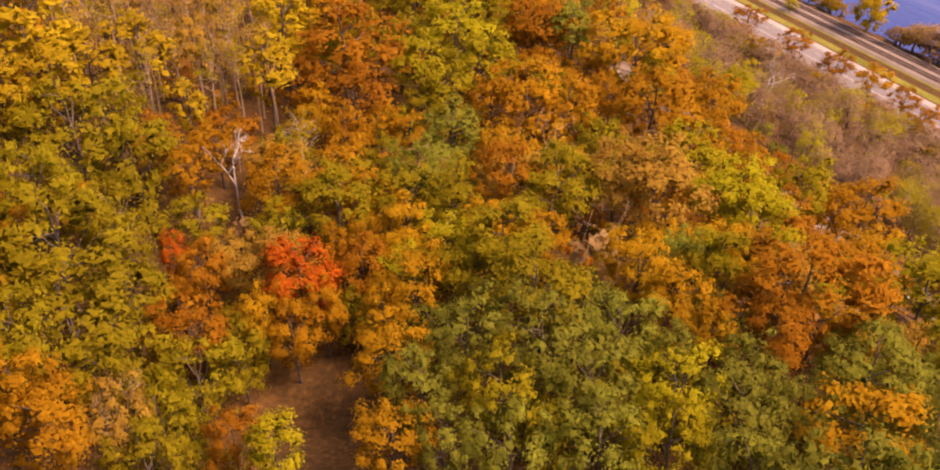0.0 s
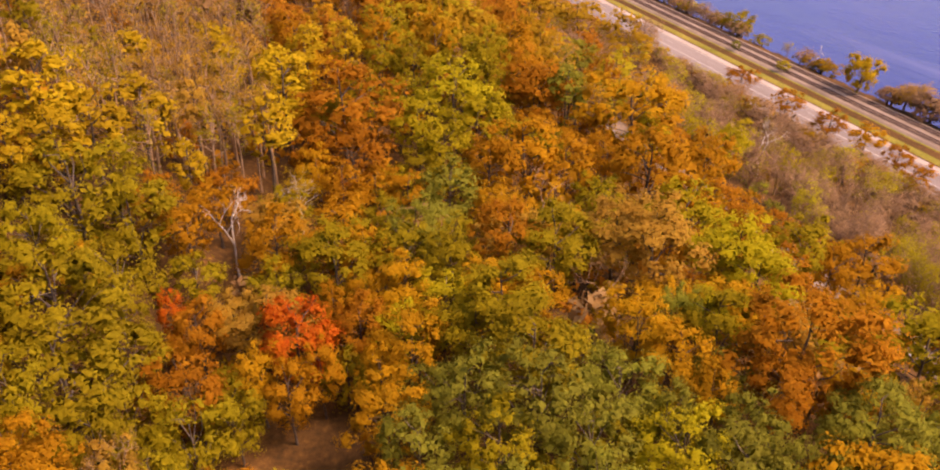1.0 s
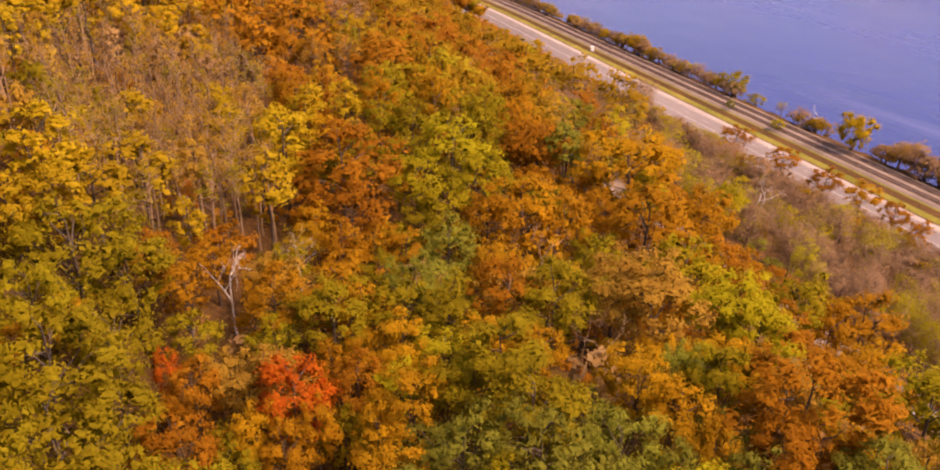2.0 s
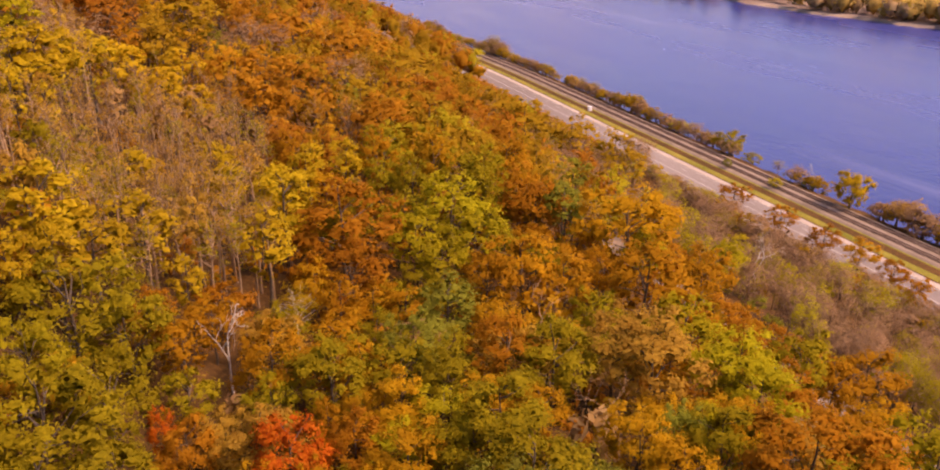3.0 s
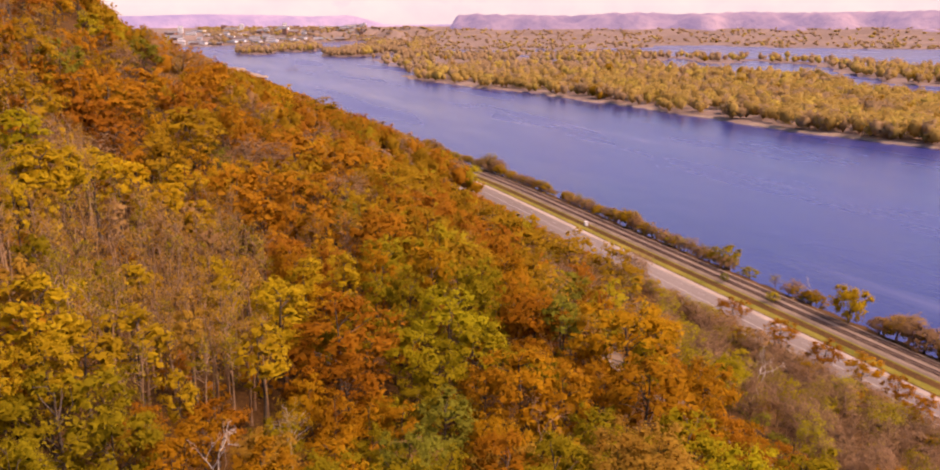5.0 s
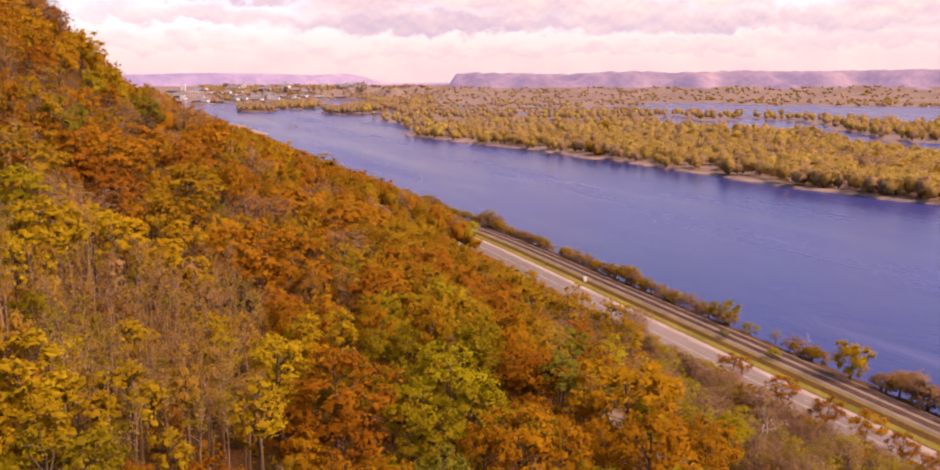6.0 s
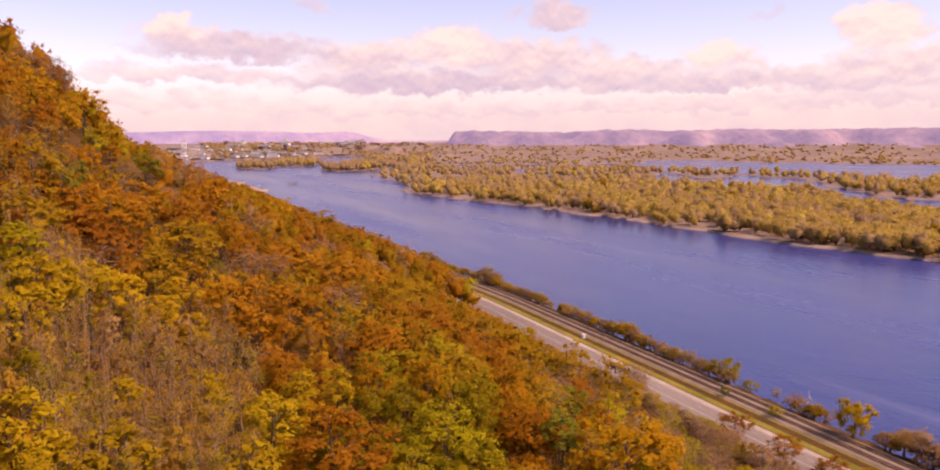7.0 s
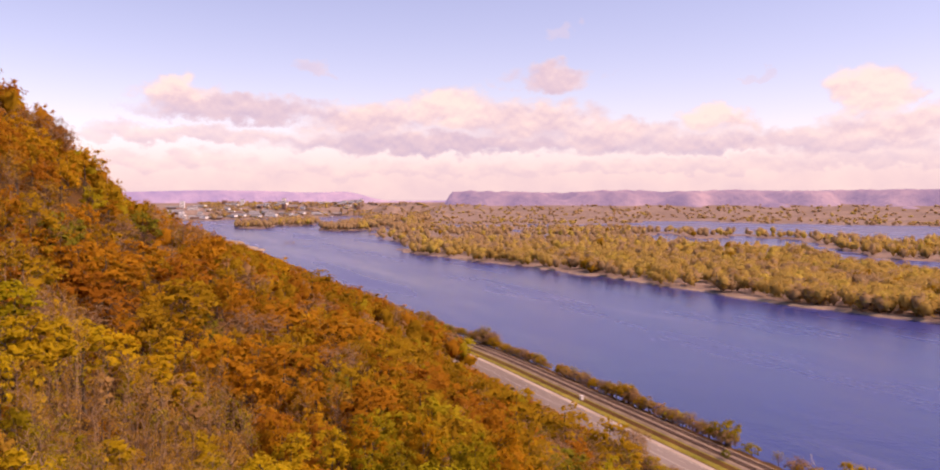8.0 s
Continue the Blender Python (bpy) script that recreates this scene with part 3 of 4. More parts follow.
grow("round", "orange", 6.1, 105.7, 14.7, 10.3)
grow("round", "orange", 1.1, 100.0, 12.1, 7.3)
grow("round", "orange", 12.1, 104.7, 12.5, 7.7)
grow("round", "orange", 23.1, 101.8, 16.2, 11.9)
grow("round", "orange", 33.2, 110.4, 12.2, 7.5)
grow("round", "orange", -21.6, 72.4, 11.6, 6.7)
grow("round", "orange", -9.2, 91.5, 10.6, 5.7)
grow("round", "orange", -14.5, 64.7, 9.3, 4.2)
grow("round", "orange", 50.5, 91.9, 13.9, 9.3)
grow("round", "orange", -38.4, 54.0, 8.5, 3.3)
grow("round", "orange", -27.5, 35.2, 10.6, 5.7)
grow("round", "orange", -30.7, 37.9, 8.8, 3.6)
grow("round", "orange", 18.3, 112.9, 10.5, 5.5)
grow("tall", "green", 14.4, 128.3, 15.7, 6.1)
grow("round", "gold", 24.5, 126.1, 18.3, 14.2)
grow("round", "gold", -7.5, 67.1, 10.6, 5.7)
grow("round", "gold", -6.1, 57.0, 10.8, 5.9)
grow("round", "gold", -11.8, 67.0, 8.8, 3.7)
grow("round", "gold", -8.7, 54.7, 8.9, 3.7)
grow("round", "gold", 14.0, 58.8, 10.5, 5.5)
grow("round", "gold", 16.9, 55.1, 10.8, 5.9)
grow("round", "gold", 18.9, 51.8, 9.3, 4.2)
grow("round", "gold", 43.7, 75.3, 10.9, 6.0)
grow("round", "gold", 27.9, 41.3, 13.1, 8.5)
grow("round", "gold", -19.5, 55.4, 9.5, 4.4)
grow("round", "gold", -20.6, 91.8, 9.6, 4.6)
grow("round", "amber", 18.2, 74.9, 14.4, 9.8)
grow("round", "amber", 14.9, 78.7, 12.2, 7.5)
grow("feather", "olive", -39.4, 69.2, 14.2, 10.9)
grow("feather", "olive", -35.6, 72.1, 12.9, 9.2)
grow("feather", "olive", -35.1, 54.1, 13.9, 10.5)
grow("feather", "olive", -33.7, 62.2, 11.8, 7.9)
grow("feather", "olive", -38.4, 59.4, 10.6, 6.4)
grow("feather", "olive", -31.7, 47.4, 14.2, 10.9)
grow("feather", "olive", -33.4, 43.6, 10.3, 5.9)
grow("feather", "olive", -31.2, 56.4, 10.6, 6.4)
grow("feather", "olive", -22.9, 47.0, 10.9, 6.7)
grow("feather", "olive", -28.6, 49.1, 10.7, 6.5)
grow("feather", "olive", -20.8, 51.1, 9.6, 5.1)
grow("feather", "olive", -28.7, 43.8, 9.9, 5.5)
grow("round", "olive", -15.1, 70.6, 12.2, 7.5)
grow("round", "olive", 7.9, 74.1, 12.4, 7.7)
grow("round", "olive", 1.9, 61.4, 12.9, 8.3)
grow("round", "olive", 4.3, 54.0, 12.8, 8.2)
grow("round", "olive", -0.3, 57.8, 10.8, 5.9)
grow("round", "olive", 40.4, 88.5, 12.1, 7.4)
grow("round", "olive", 21.6, 60.1, 11.2, 6.3)
grow("round", "olive", -11.7, 83.3, 9.3, 4.2)
grow("round", "green", -4.2, 91.1, 12.3, 7.6)
grow("round", "green", -7.2, 79.7, 11.0, 6.1)
grow("round", "green", 32.0, 51.0, 11.1, 6.2)
grow("round", "green", 18.1, 61.6, 9.1, 4.0)
grow("feather", "green", -1.2, 49.2, 10.9, 6.8)
grow("feather", "green", 4.5, 47.7, 11.6, 7.6)
grow("feather", "green", 11.1, 50.9, 10.8, 6.6)
grow("feather", "green", 8.0, 44.2, 10.7, 6.5)
grow("feather", "green", 19.0, 42.5, 11.3, 7.2)
grow("feather", "green", -4.8, 44.4, 10.0, 5.6)
grow("feather", "green", 2.0, 39.6, 10.5, 6.2)
grow("feather", "green", 8.5, 40.0, 10.9, 6.8)
grow("feather", "green", 21.1, 47.0, 10.0, 5.6)
grow("feather", "green", 14.9, 49.0, 9.1, 4.6)
grow("feather", "green", 24.2, 44.2, 10.0, 5.6)
grow("feather", "green", -2.8, 39.9, 9.1, 4.5)
grow("feather", "lime", 1.2, 43.8, 10.3, 6.0)
grow("feather", "lime", 14.8, 44.2, 10.8, 6.7)
grow("feather", "lime", 13.6, 39.8, 10.3, 6.0)
grow("round", "red", -29.9, 63.6, 8.0, 2.8)
grow("round", "red", -16.7, 58.8, 11.6, 6.7)
grow("round", "orange", -14.2, 55.9, 8.9, 3.8)
grow("round", "orange", -16.5, 53.4, 9.4, 4.3)
grow("tall", "lime", -13.8, 36.4, 11.4, 3.4)
grow("feather", "amber", -25.7, 39.7, 9.7, 5.2)
grow("feather", "amber", 38.7, 54.8, 10.0, 5.6)
grow("feather", "olive", -22.7, 40.0, 9.3, 4.7)
grow("sparse", "brush", 8.5, 95.3, 11.0, 7.5)
grow("sparse", "brush", 12.4, 67.2, 10.3, 6.6)
grow("sparse", "brush", -27.0, 40.1, 8.8, 4.8)
grow("sparse", "white", -26.0, 73.6, 8.4, 4.3)
grow("sparse", "cream", -22.2, 87.4, 8.9, 4.8)
grow("round", "orange", -51.3, 189.0, 13.5, 8.8)
grow("round", "orange", -36.3, 190.1, 14.7, 10.2)
grow("round", "orange", -20.5, 183.8, 16.8, 12.6)
grow("round", "orange", 5.7, 156.1, 15.2, 10.8)
grow("round", "lime", -8.2, 166.6, 17.0, 12.7)
grow("round", "lime", 17.5, 179.1, 13.6, 9.0)
grow("round", "rust", -1.7, 200.0, 13.7, 9.1)
grow("round", "rust", 9.0, 130.8, 13.8, 9.2)
grow("round", "rust", 27.3, 208.4, 12.8, 8.1)
grow("round", "olive", 13.2, 228.8, 19.0, 17.4)
grow("round", "olive", 29.0, 246.2, 19.0, 15.1)
grow("round", "olive", -18.6, 153.0, 15.1, 10.6)
grow("round", "olive", 41.2, 241.2, 17.3, 13.1)
grow("round", "olive", -11.5, 192.6, 16.0, 11.7)
grow("round", "olive", 5.2, 251.5, 17.5, 13.3)
grow("tall", "yellow", -28.2, 127.7, 14.8, 5.5)
grow("tall", "yellow", -23.1, 135.0, 14.4, 5.3)
grow("tall", "yellow", -30.7, 116.5, 15.0, 5.6)
grow("tall", "yellow", -40.2, 124.5, 14.1, 5.0)
grow("tall", "yellow", -43.9, 129.8, 13.6, 4.7)
grow("tall", "yellow", -65.1, 166.7, 16.7, 6.7)
grow("tall", "yellow", -51.5, 113.7, 16.7, 6.7)
grow("tall", "yellow", -50.0, 95.1, 12.6, 4.1)
grow("tall", "lime", -72.7, 128.9, 17.4, 7.1)
grow("round", "rust", -91.8, 193.0, 19.0, 17.3)
grow("round", "rust", -93.7, 187.3, 16.6, 12.4)
grow("round", "rust", -92.0, 207.5, 17.6, 13.4)
grow("round", "rust", -11.7, 215.4, 17.9, 13.8)
grow("round", "rust", -99.9, 177.6, 13.6, 9.0)
grow("round", "rust", -2.5, 202.5, 13.8, 9.2)
grow("round", "rust", -91.7, 257.6, 19.0, 18.1)
grow("sparse", "brush", -72.9, 138.5, 12.4, 9.3)
grow("sparse", "brush", -88.9, 186.9, 16.0, 13.8)
grow("sparse", "brush", -117.4, 270.9, 17.0, 19.5)
grow("sparse", "brush", -116.2, 331.4, 17.0, 21.9)
grow("sparse", "brush", -88.9, 325.2, 17.0, 24.9)
grow("sparse", "brush", -68.8, 241.4, 16.9, 14.9)
grow("sparse", "brush", -62.2, 247.1, 17.0, 15.1)
grow("sparse", "brush", -65.9, 342.0, 17.0, 20.6)
grow("sparse", "brush", -39.2, 435.0, 17.0, 19.4)
grow("sparse", "brush", -36.4, 223.4, 15.8, 13.6)
grow("sparse", "brush", -109.4, 288.8, 15.9, 13.6)
grow("sparse", "brush", -7.2, 152.4, 10.7, 7.1)
grow("sparse", "brush", 47.9, 239.8, 16.2, 14.1)
grow("tall", "yellow", -66.7, 123.3, 18.5, 7.8)
grow("tall", "yellow", -67.6, 118.3, 15.7, 6.1)
grow("tall", "yellow", -68.2, 133.6, 16.7, 6.7)
grow("tall", "yellow", -70.6, 147.4, 18.6, 7.9)
grow("tall", "yellow", -74.5, 166.4, 19.0, 8.1)
grow("tall", "yellow", -69.2, 188.9, 20.0, 9.7)
grow("tall", "yellow", -64.8, 167.0, 18.5, 7.8)
grow("tall", "yellow", -58.3, 167.5, 16.3, 6.4)
grow("tall", "yellow", -78.9, 186.7, 18.1, 7.6)
grow("round", "green", -103.4, 206.3, 16.2, 11.9)
grow("round", "green", -76.2, 237.7, 12.2, 7.4)
grow("round", "green", -32.9, 200.3, 12.4, 7.6)
grow("round", "green", -122.7, 307.2, 17.5, 13.4)
grow("round", "olive", -104.9, 194.5, 17.9, 13.8)
grow("round", "olive", -80.2, 145.9, 16.0, 11.6)
grow("round", "olive", -81.5, 210.6, 16.8, 12.6)
grow("round", "olive", -84.1, 239.9, 19.0, 20.7)
grow("round", "olive", -97.8, 326.6, 19.0, 15.1)
grow("round", "olive", -93.4, 479.1, 19.0, 30.6)
grow("round", "olive", -58.4, 414.5, 19.0, 23.2)
grow("round", "olive", -83.6, 207.3, 17.4, 13.3)
grow("round", "olive", -80.2, 233.7, 15.4, 11.0)
grow("round", "olive", -23.9, 236.3, 19.0, 15.1)
grow("round", "olive", -5.2, 200.8, 15.1, 10.7)
grow("round", "olive", -19.9, 277.7, 18.6, 14.6)
grow("round", "orange", -95.8, 214.3, 19.0, 20.7)
grow("round", "orange", -102.6, 256.0, 19.0, 16.2)
grow("round", "orange", -59.2, 262.0, 19.0, 21.9)
grow("round", "orange", -38.9, 283.2, 19.0, 23.4)
grow("round", "orange", -53.7, 204.1, 19.0, 16.6)
grow("round", "orange", -59.3, 197.3, 18.7, 14.6)
grow("round", "orange", -45.4, 197.9, 18.5, 14.5)
grow("round", "orange", -51.9, 188.1, 16.1, 11.7)
grow("round", "orange", -44.0, 230.3, 13.4, 8.8)
grow("round", "orange", -21.7, 177.5, 16.5, 12.2)
grow("round", "orange", -44.1, 253.2, 17.5, 13.4)
grow("round", "orange", -22.1, 216.5, 15.8, 11.4)
grow("round", "orange", -99.8, 207.8, 16.2, 11.9)
grow("round", "orange", -102.3, 193.3, 14.2, 9.6)
grow("round", "orange", -105.5, 321.9, 19.0, 17.4)
grow("round", "gold", -79.4, 223.9, 13.4, 8.8)
grow("round", "gold", -103.2, 438.4, 19.0, 16.6)
grow("round", "gold", -39.5, 189.3, 13.4, 8.8)
grow("round", "gold", -71.3, 217.2, 13.9, 9.4)
grow("round", "yellow", -7.7, 170.1, 15.4, 11.0)
grow("bush", "lime", -29.4, 505.7, 8.0, 28.2)
grow("bush", "lime", -9.0, 467.9, 8.0, 20.9)
grow("bush", "olive", -64.7, 605.8, 8.0, 27.1)
grow("bush", "olive", -42.6, 547.4, 8.0, 20.4)
grow("bush", "olive", -19.6, 521.9, 8.0, 19.4)
grow("tall", "green", 15.0, 137.7, 15.5, 6.0)
grow("tall", "green", 20.1, 169.1, 16.5, 6.6)
grow("round", "gold", 15.7, 178.0, 14.8, 10.3)
grow("round", "gold", 5.3, 158.5, 13.7, 9.2)
grow("round", "olive", 40.7, 218.8, 17.1, 12.8)
grow("round", "olive", 21.4, 141.3, 12.6, 7.9)
grow("round", "olive", 27.1, 171.8, 14.0, 9.4)
grow("round", "rust", 27.6, 201.9, 13.3, 8.6)
grow("round", "orange", 32.8, 146.2, 15.1, 10.6)
grow("round", "orange", 38.4, 125.9, 13.6, 9.0)
grow("round", "orange", 8.9, 136.2, 14.1, 9.6)
grow("round", "lime", 29.9, 135.0, 11.0, 6.1)
grow("round", "lime", 39.7, 152.4, 10.5, 5.6)
grow("round", "lime", 48.7, 146.0, 11.6, 6.8)
grow("bush", "green", 53.0, 140.6, 3.2, 4.3)
grow("bush", "green", 50.0, 124.3, 3.3, 4.4)
grow("round", "rust", 75.8, 229.6, 9.0, 9.7)
grow("round", "rust", 83.3, 211.1, 9.0, 9.2)
grow("round", "rust", 89.3, 196.4, 9.0, 9.8)
grow("round", "rust", 97.4, 174.8, 9.0, 7.1)
grow("round", "rust", 95.6, 161.5, 9.0, 6.7)
grow("round", "orange", 95.0, 187.1, 9.0, 9.6)
grow("sparse", "pale", 57.4, 153.8, 9.7, 5.9)
grow("bush", "yellow", 111.8, 232.3, 11.5, 10.5)
grow("round", "gold", -153.7, 326.4, 19.0, 17.2)
grow("round", "gold", -143.5, 271.4, 17.7, 13.5)
grow("round", "gold", -158.5, 284.4, 16.3, 12.0)
grow("round", "gold", -134.5, 268.7, 17.4, 13.2)
grow("round", "olive", -122.6, 221.0, 15.5, 11.1)
grow("round", "olive", -136.8, 309.1, 17.8, 13.6)
grow("sparse", "brush", -171.7, 336.6, 16.1, 13.9)
grow("sparse", "brush", -166.1, 337.6, 15.0, 12.4)
grow("sparse", "brush", -175.8, 324.0, 13.7, 10.9)
grow("bush", "olive", 93.1, 293.4, 8.6, 12.3)
grow("bush", "olive", 97.9, 281.4, 4.0, 6.9)
grow("sparse", "pale", 108.6, 254.1, 6.4, 8.8)
grow("bush", "green", 108.7, 253.8, 3.6, 6.1)
grow("bush", "lime", 81.3, 323.4, 5.1, 8.6)
grow("bush", "lime", 95.5, 250.6, 4.0, 4.3)
grow("bush", "green", 86.0, 271.6, 4.0, 2.9)


def lay(shapes, form_h, form_r, rows, name, mats, label):
    """One mesh of many far trees: rows of shape, x, y, z, height, width, material."""
    r = np.random.RandomState(5)
    vs, fs, ms, ns, k = [], [], [], [], 0
    for (v, f, nv), x, y, z, h, w, m in rows:
        a, sc = r.uniform(0, 6.28), w / (2 * form_r)
        ca, sa = math.cos(a) * sc, math.sin(a) * sc
        vs.append(np.stack([v[:, 0] * ca - v[:, 1] * sa + x, v[:, 0] * sa + v[:, 1] * ca + y, v[:, 2] * (h / form_h) + z], 1))
        ns.append(np.stack([nv[:, 0] * math.cos(a) - nv[:, 1] * math.sin(a), nv[:, 0] * math.sin(a) + nv[:, 1] * math.cos(a), nv[:, 2]], 1))
        fs.append(f + k), ms.append(np.full(len(f), m))
        k += len(v)
    ob = new(name, mesh(name, np.concatenate(vs), np.concatenate(fs), mats, np.concatenate(ms), False, np.concatenate(ns)))
    return tagged(ob, label, "woods", kind="stuff")


def fill_woods():
    """The rest of the wood, thinning in detail with distance."""
    r = np.random.RandomState(7)
    taken = {}

    def free(x, y, d):
        i, j = int(x // 8), int(y // 8)
        for a in range(i - 1, i + 2):
            for b in range(j - 1, j + 2):
                for px, py, pd in taken.get((a, b), ()):
                    if (px - x) ** 2 + (py - y) ** 2 < ((d + pd) * 0.5) ** 2:
                        return False
        taken.setdefault((i, j), []).append((x, y, d))
        return True

    for x, y, w in TAKEN:
        taken.setdefault((int(x // 8), int(y // 8)), []).append((x, y, w * 0.52))
    names = list(FAR)
    low, tiny = [crown_shape("round", 130, 90 + q, 2.9, 18, 0.68, 26)[:3] for q in range(4)], [crown_shape("round", 60, 80 + q, 4.4, 12, 0.7, 14)[:3] for q in range(4)]
    m = 26000
    rad = 20 + (1900 - 20) * r.uniform(size=m) ** 1.7
    az = np.where(np.arange(m) % 7 > 0, r.uniform(-42, 42, m), r.uniform(-180, 180, m))
    X, Y = rad * np.sin(np.radians(az)), rad * np.cos(np.radians(az))
    NN, SS = across(X, Y)
    NN = NN - bend(SS)
    ok = (NN < 149) & (SS < 1900) & (NN > -260) & ~((NN > 78) & (NN < 89) & (SS > -20) & (SS < 135)) & ~((NN > 66) & (NN < 80) & ((np.abs(SS - 56) < 8) | (np.abs(SS - 98) < 4)))
    ok &= ~((np.abs(X + 14.5) < 7) & (np.abs(Y - 47) < 8))
    under = np.arange(m) > m * 0.62   # understorey between the taller trees
    G, E, Z = waves(X, Y, 60, 21) + r.uniform(-0.8, 0.8, m), waves(X, Y, 45, 33) + r.uniform(-0.6, 0.6, m), height(X, Y)
    rows = []
    for q in np.nonzero(ok)[0]:
        x, y, n, s, g, e, d = float(X[q]), float(Y[q]), NN[q], SS[q], G[q], E[q], rad[q]
        form, h, w = "round", r.uniform(11.5, 17), r.uniform(7.0, 11.0)
        if under[q] and (d > 240 or n > 88):
            continue
        if math.hypot(d, H - Z[q] - 14) < 54:
            continue
        if n > 88 and s < 235:
            form, h, w = ("sparse", r.uniform(8, 12), r.uniform(5.5, 8.5)) if r.uniform() < 0.7 else ("bush", r.uniform(3.5, 7), r.uniform(4, 6.5))
            colour = ["brush", "brush", "olive", "brush", "brush", "lime"][r.randint(6)]
            h *= float(np.interp(n, [88, 120, 149], [1.05, 0.95, 0.72]))
        elif d < 60:
            form, colour = ("feather", "green" if az[q] > -10 else "olive") if e > -0.9 else ("round", "gold")
        elif 90 < d < 210 and az[q] < -15 and n < 40:
            form, h, w, colour = "pole", r.uniform(14, 18), r.uniform(3.6, 5.0), ["amber", "amber", "olive"][r.randint(3)]
            if r.uniform() < 0.14:
                form, colour = "tall", ["olive", "yellow", "amber"][r.randint(3)]
        else:
            colour = "rust" if g < -0.85 else "orange" if g < 0.0 else "olive" if g < 0.85 else "gold" if e > 0.1 else "olive"
            colour = "amber" if e > 0.95 else "lime" if e < -1.15 else colour
            if colour == "amber" and 130 < d < 300:
                form = "sparse"
        if s > 235 and n > 118:
            h, w = (r.uniform(9.5, 13), w) if s < 350 else (r.uniform(14, 18.5), r.uniform(9, 12))
        if under[q]:
            form, h, w = "bush", r.uniform(4, 7), r.uniform(4.5, 6.5)
            colour = ["olive", "orange", "amber", "gold", "rust"][r.randint(5)] if d > 62 else "olive"
        elif d < 130 and n < 88 and abs(az[q]) < 33 and form in ("round", "feather"):
            h, w = r.uniform(7, 10.5), r.uniform(6, 8)
        if n > 95 and s < 365:
            h = min(h, 93 - 0.575 * n - Z[q] + (3.5 if s < 235 else 1.0))
            w = min(w, h * 1.6)
            if h < 1.6:
                continue
        if not free(x, y, w * (0.48 if n > 88 and s < 235 or n > 118 and s > 350 else 0.42 if under[q] else 0.62 if d < 200 else 0.72)):
            continue
        if d < 330 and abs(az[q]) < (45 if d < 120 else 36):
            what = "leafless tree with fine grey-brown twigs" if form == "sparse" else WORDS[colour] + " leaved tree in the wood on the slope"
            tree("sapling" if under[q] else kind(form, colour), what, form, colour, x, y, h, w, "low" if under[q] and d > 60 or abs(az[q]) > 48 else "near" if d < 74 and not under[q] else "mid" if d < 140 else "fair", r.randint(3), TWIG if form in ("sparse", "pole") else None)
            continue
        rows.append(((low if d < 560 else tiny)[r.randint(4)], x, y, Z[q], h, w, names.index(colour)))
    for s in np.arange(378, 720, 4.5):   # close-set trees where the slope comes down to the highway
        for n in (125.0, 131.0, 137.5, 143.0, 148.0):
            x, y = place(n + r.uniform(-1.5, 1.5) + float(bend(s)), s + r.uniform(-2, 2))
            rows.append((low[r.randint(4)], x, y, float(height(x, y)), r.uniform(12.5, 16.5) * min(1, 0.55 + (s - 378) / 90), r.uniform(8, 10.5),
                         names.index(["orange", "olive", "gold", "rust", "amber"][r.randint(5)])))
    lay(None, 17.0, 5.2, rows, "distant_woods", [FAR[c] for c in names], "autumn woods in orange, olive and rust covering the bluff")


fill_woods()


def fill_flats():
    """Woods on the islands and flats across the river."""
    r = np.random.RandomState(17)
    names = ["hazed_cottonwood", "hazed_willow", "hazed_poplar", "olive"]
    near_, far_ = [crown_shape("round", 64, 60 + q, 3.8, 12, 0.72, 14)[:3] for q in range(4)], [crown_shape("round", 14, 70 + q, 7.0, 0, 0.85, 6)[:3] for q in range(4)]
    m = 15500
    d = 560 * (4600 / 560) ** (r.uniform(size=m) ** 1.25)
    u = r.uniform(-0.42, 0.62, m)
    d[-2600:], u[-2600:] = r.uniform(3250, 4700, 2600), r.uniform(-0.40, -0.05, 2600)
    d[-4800:-2600], u[-4800:-2600] = r.uniform(2350, 3700, 2200), r.uniform(-0.30, -0.06, 2200)
    x, y = u * d, d
    n, s = across(x, y)
    z = land_far(x, y)
    ok = (n > 260) & (z > 0.5) & (land_far(x * 0.9965, y * 0.9965) > 0) & ((s > 1560) | (n > 900) | (n - shore_far(s) > 6 + 4 * waves(s, 0 * s, 140, 3)))
    wood, tint = waves(x, y, 300, 9), waves(x, y, 120, 14) + r.uniform(-0.9, 0.9, m)
    ok &= (d < 2700) | (wood < 0.5) | (u < -0.06)
    rows = []
    for q in np.nonzero(ok)[0]:
        # the greyest of the haze-paled tones is commoner beyond 1500 m
        c = "olive" if tint[q] < -1.4 else "hazed_willow" if tint[q] < -0.5 or d[q] > 1500 and tint[q] < 0.6 else "hazed_cottonwood" if tint[q] < 0.8 else "hazed_poplar"
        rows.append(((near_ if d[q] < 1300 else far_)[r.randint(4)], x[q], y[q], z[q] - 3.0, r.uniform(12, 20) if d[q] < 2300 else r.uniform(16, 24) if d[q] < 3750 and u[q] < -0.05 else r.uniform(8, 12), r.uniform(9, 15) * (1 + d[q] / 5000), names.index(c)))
    lay(None, 14.5, 5.2, rows, "island_woods", [FAR[c] for c in names], "olive-gold bottomland woods on flat river islands, paled by painted haze")


fill_flats()


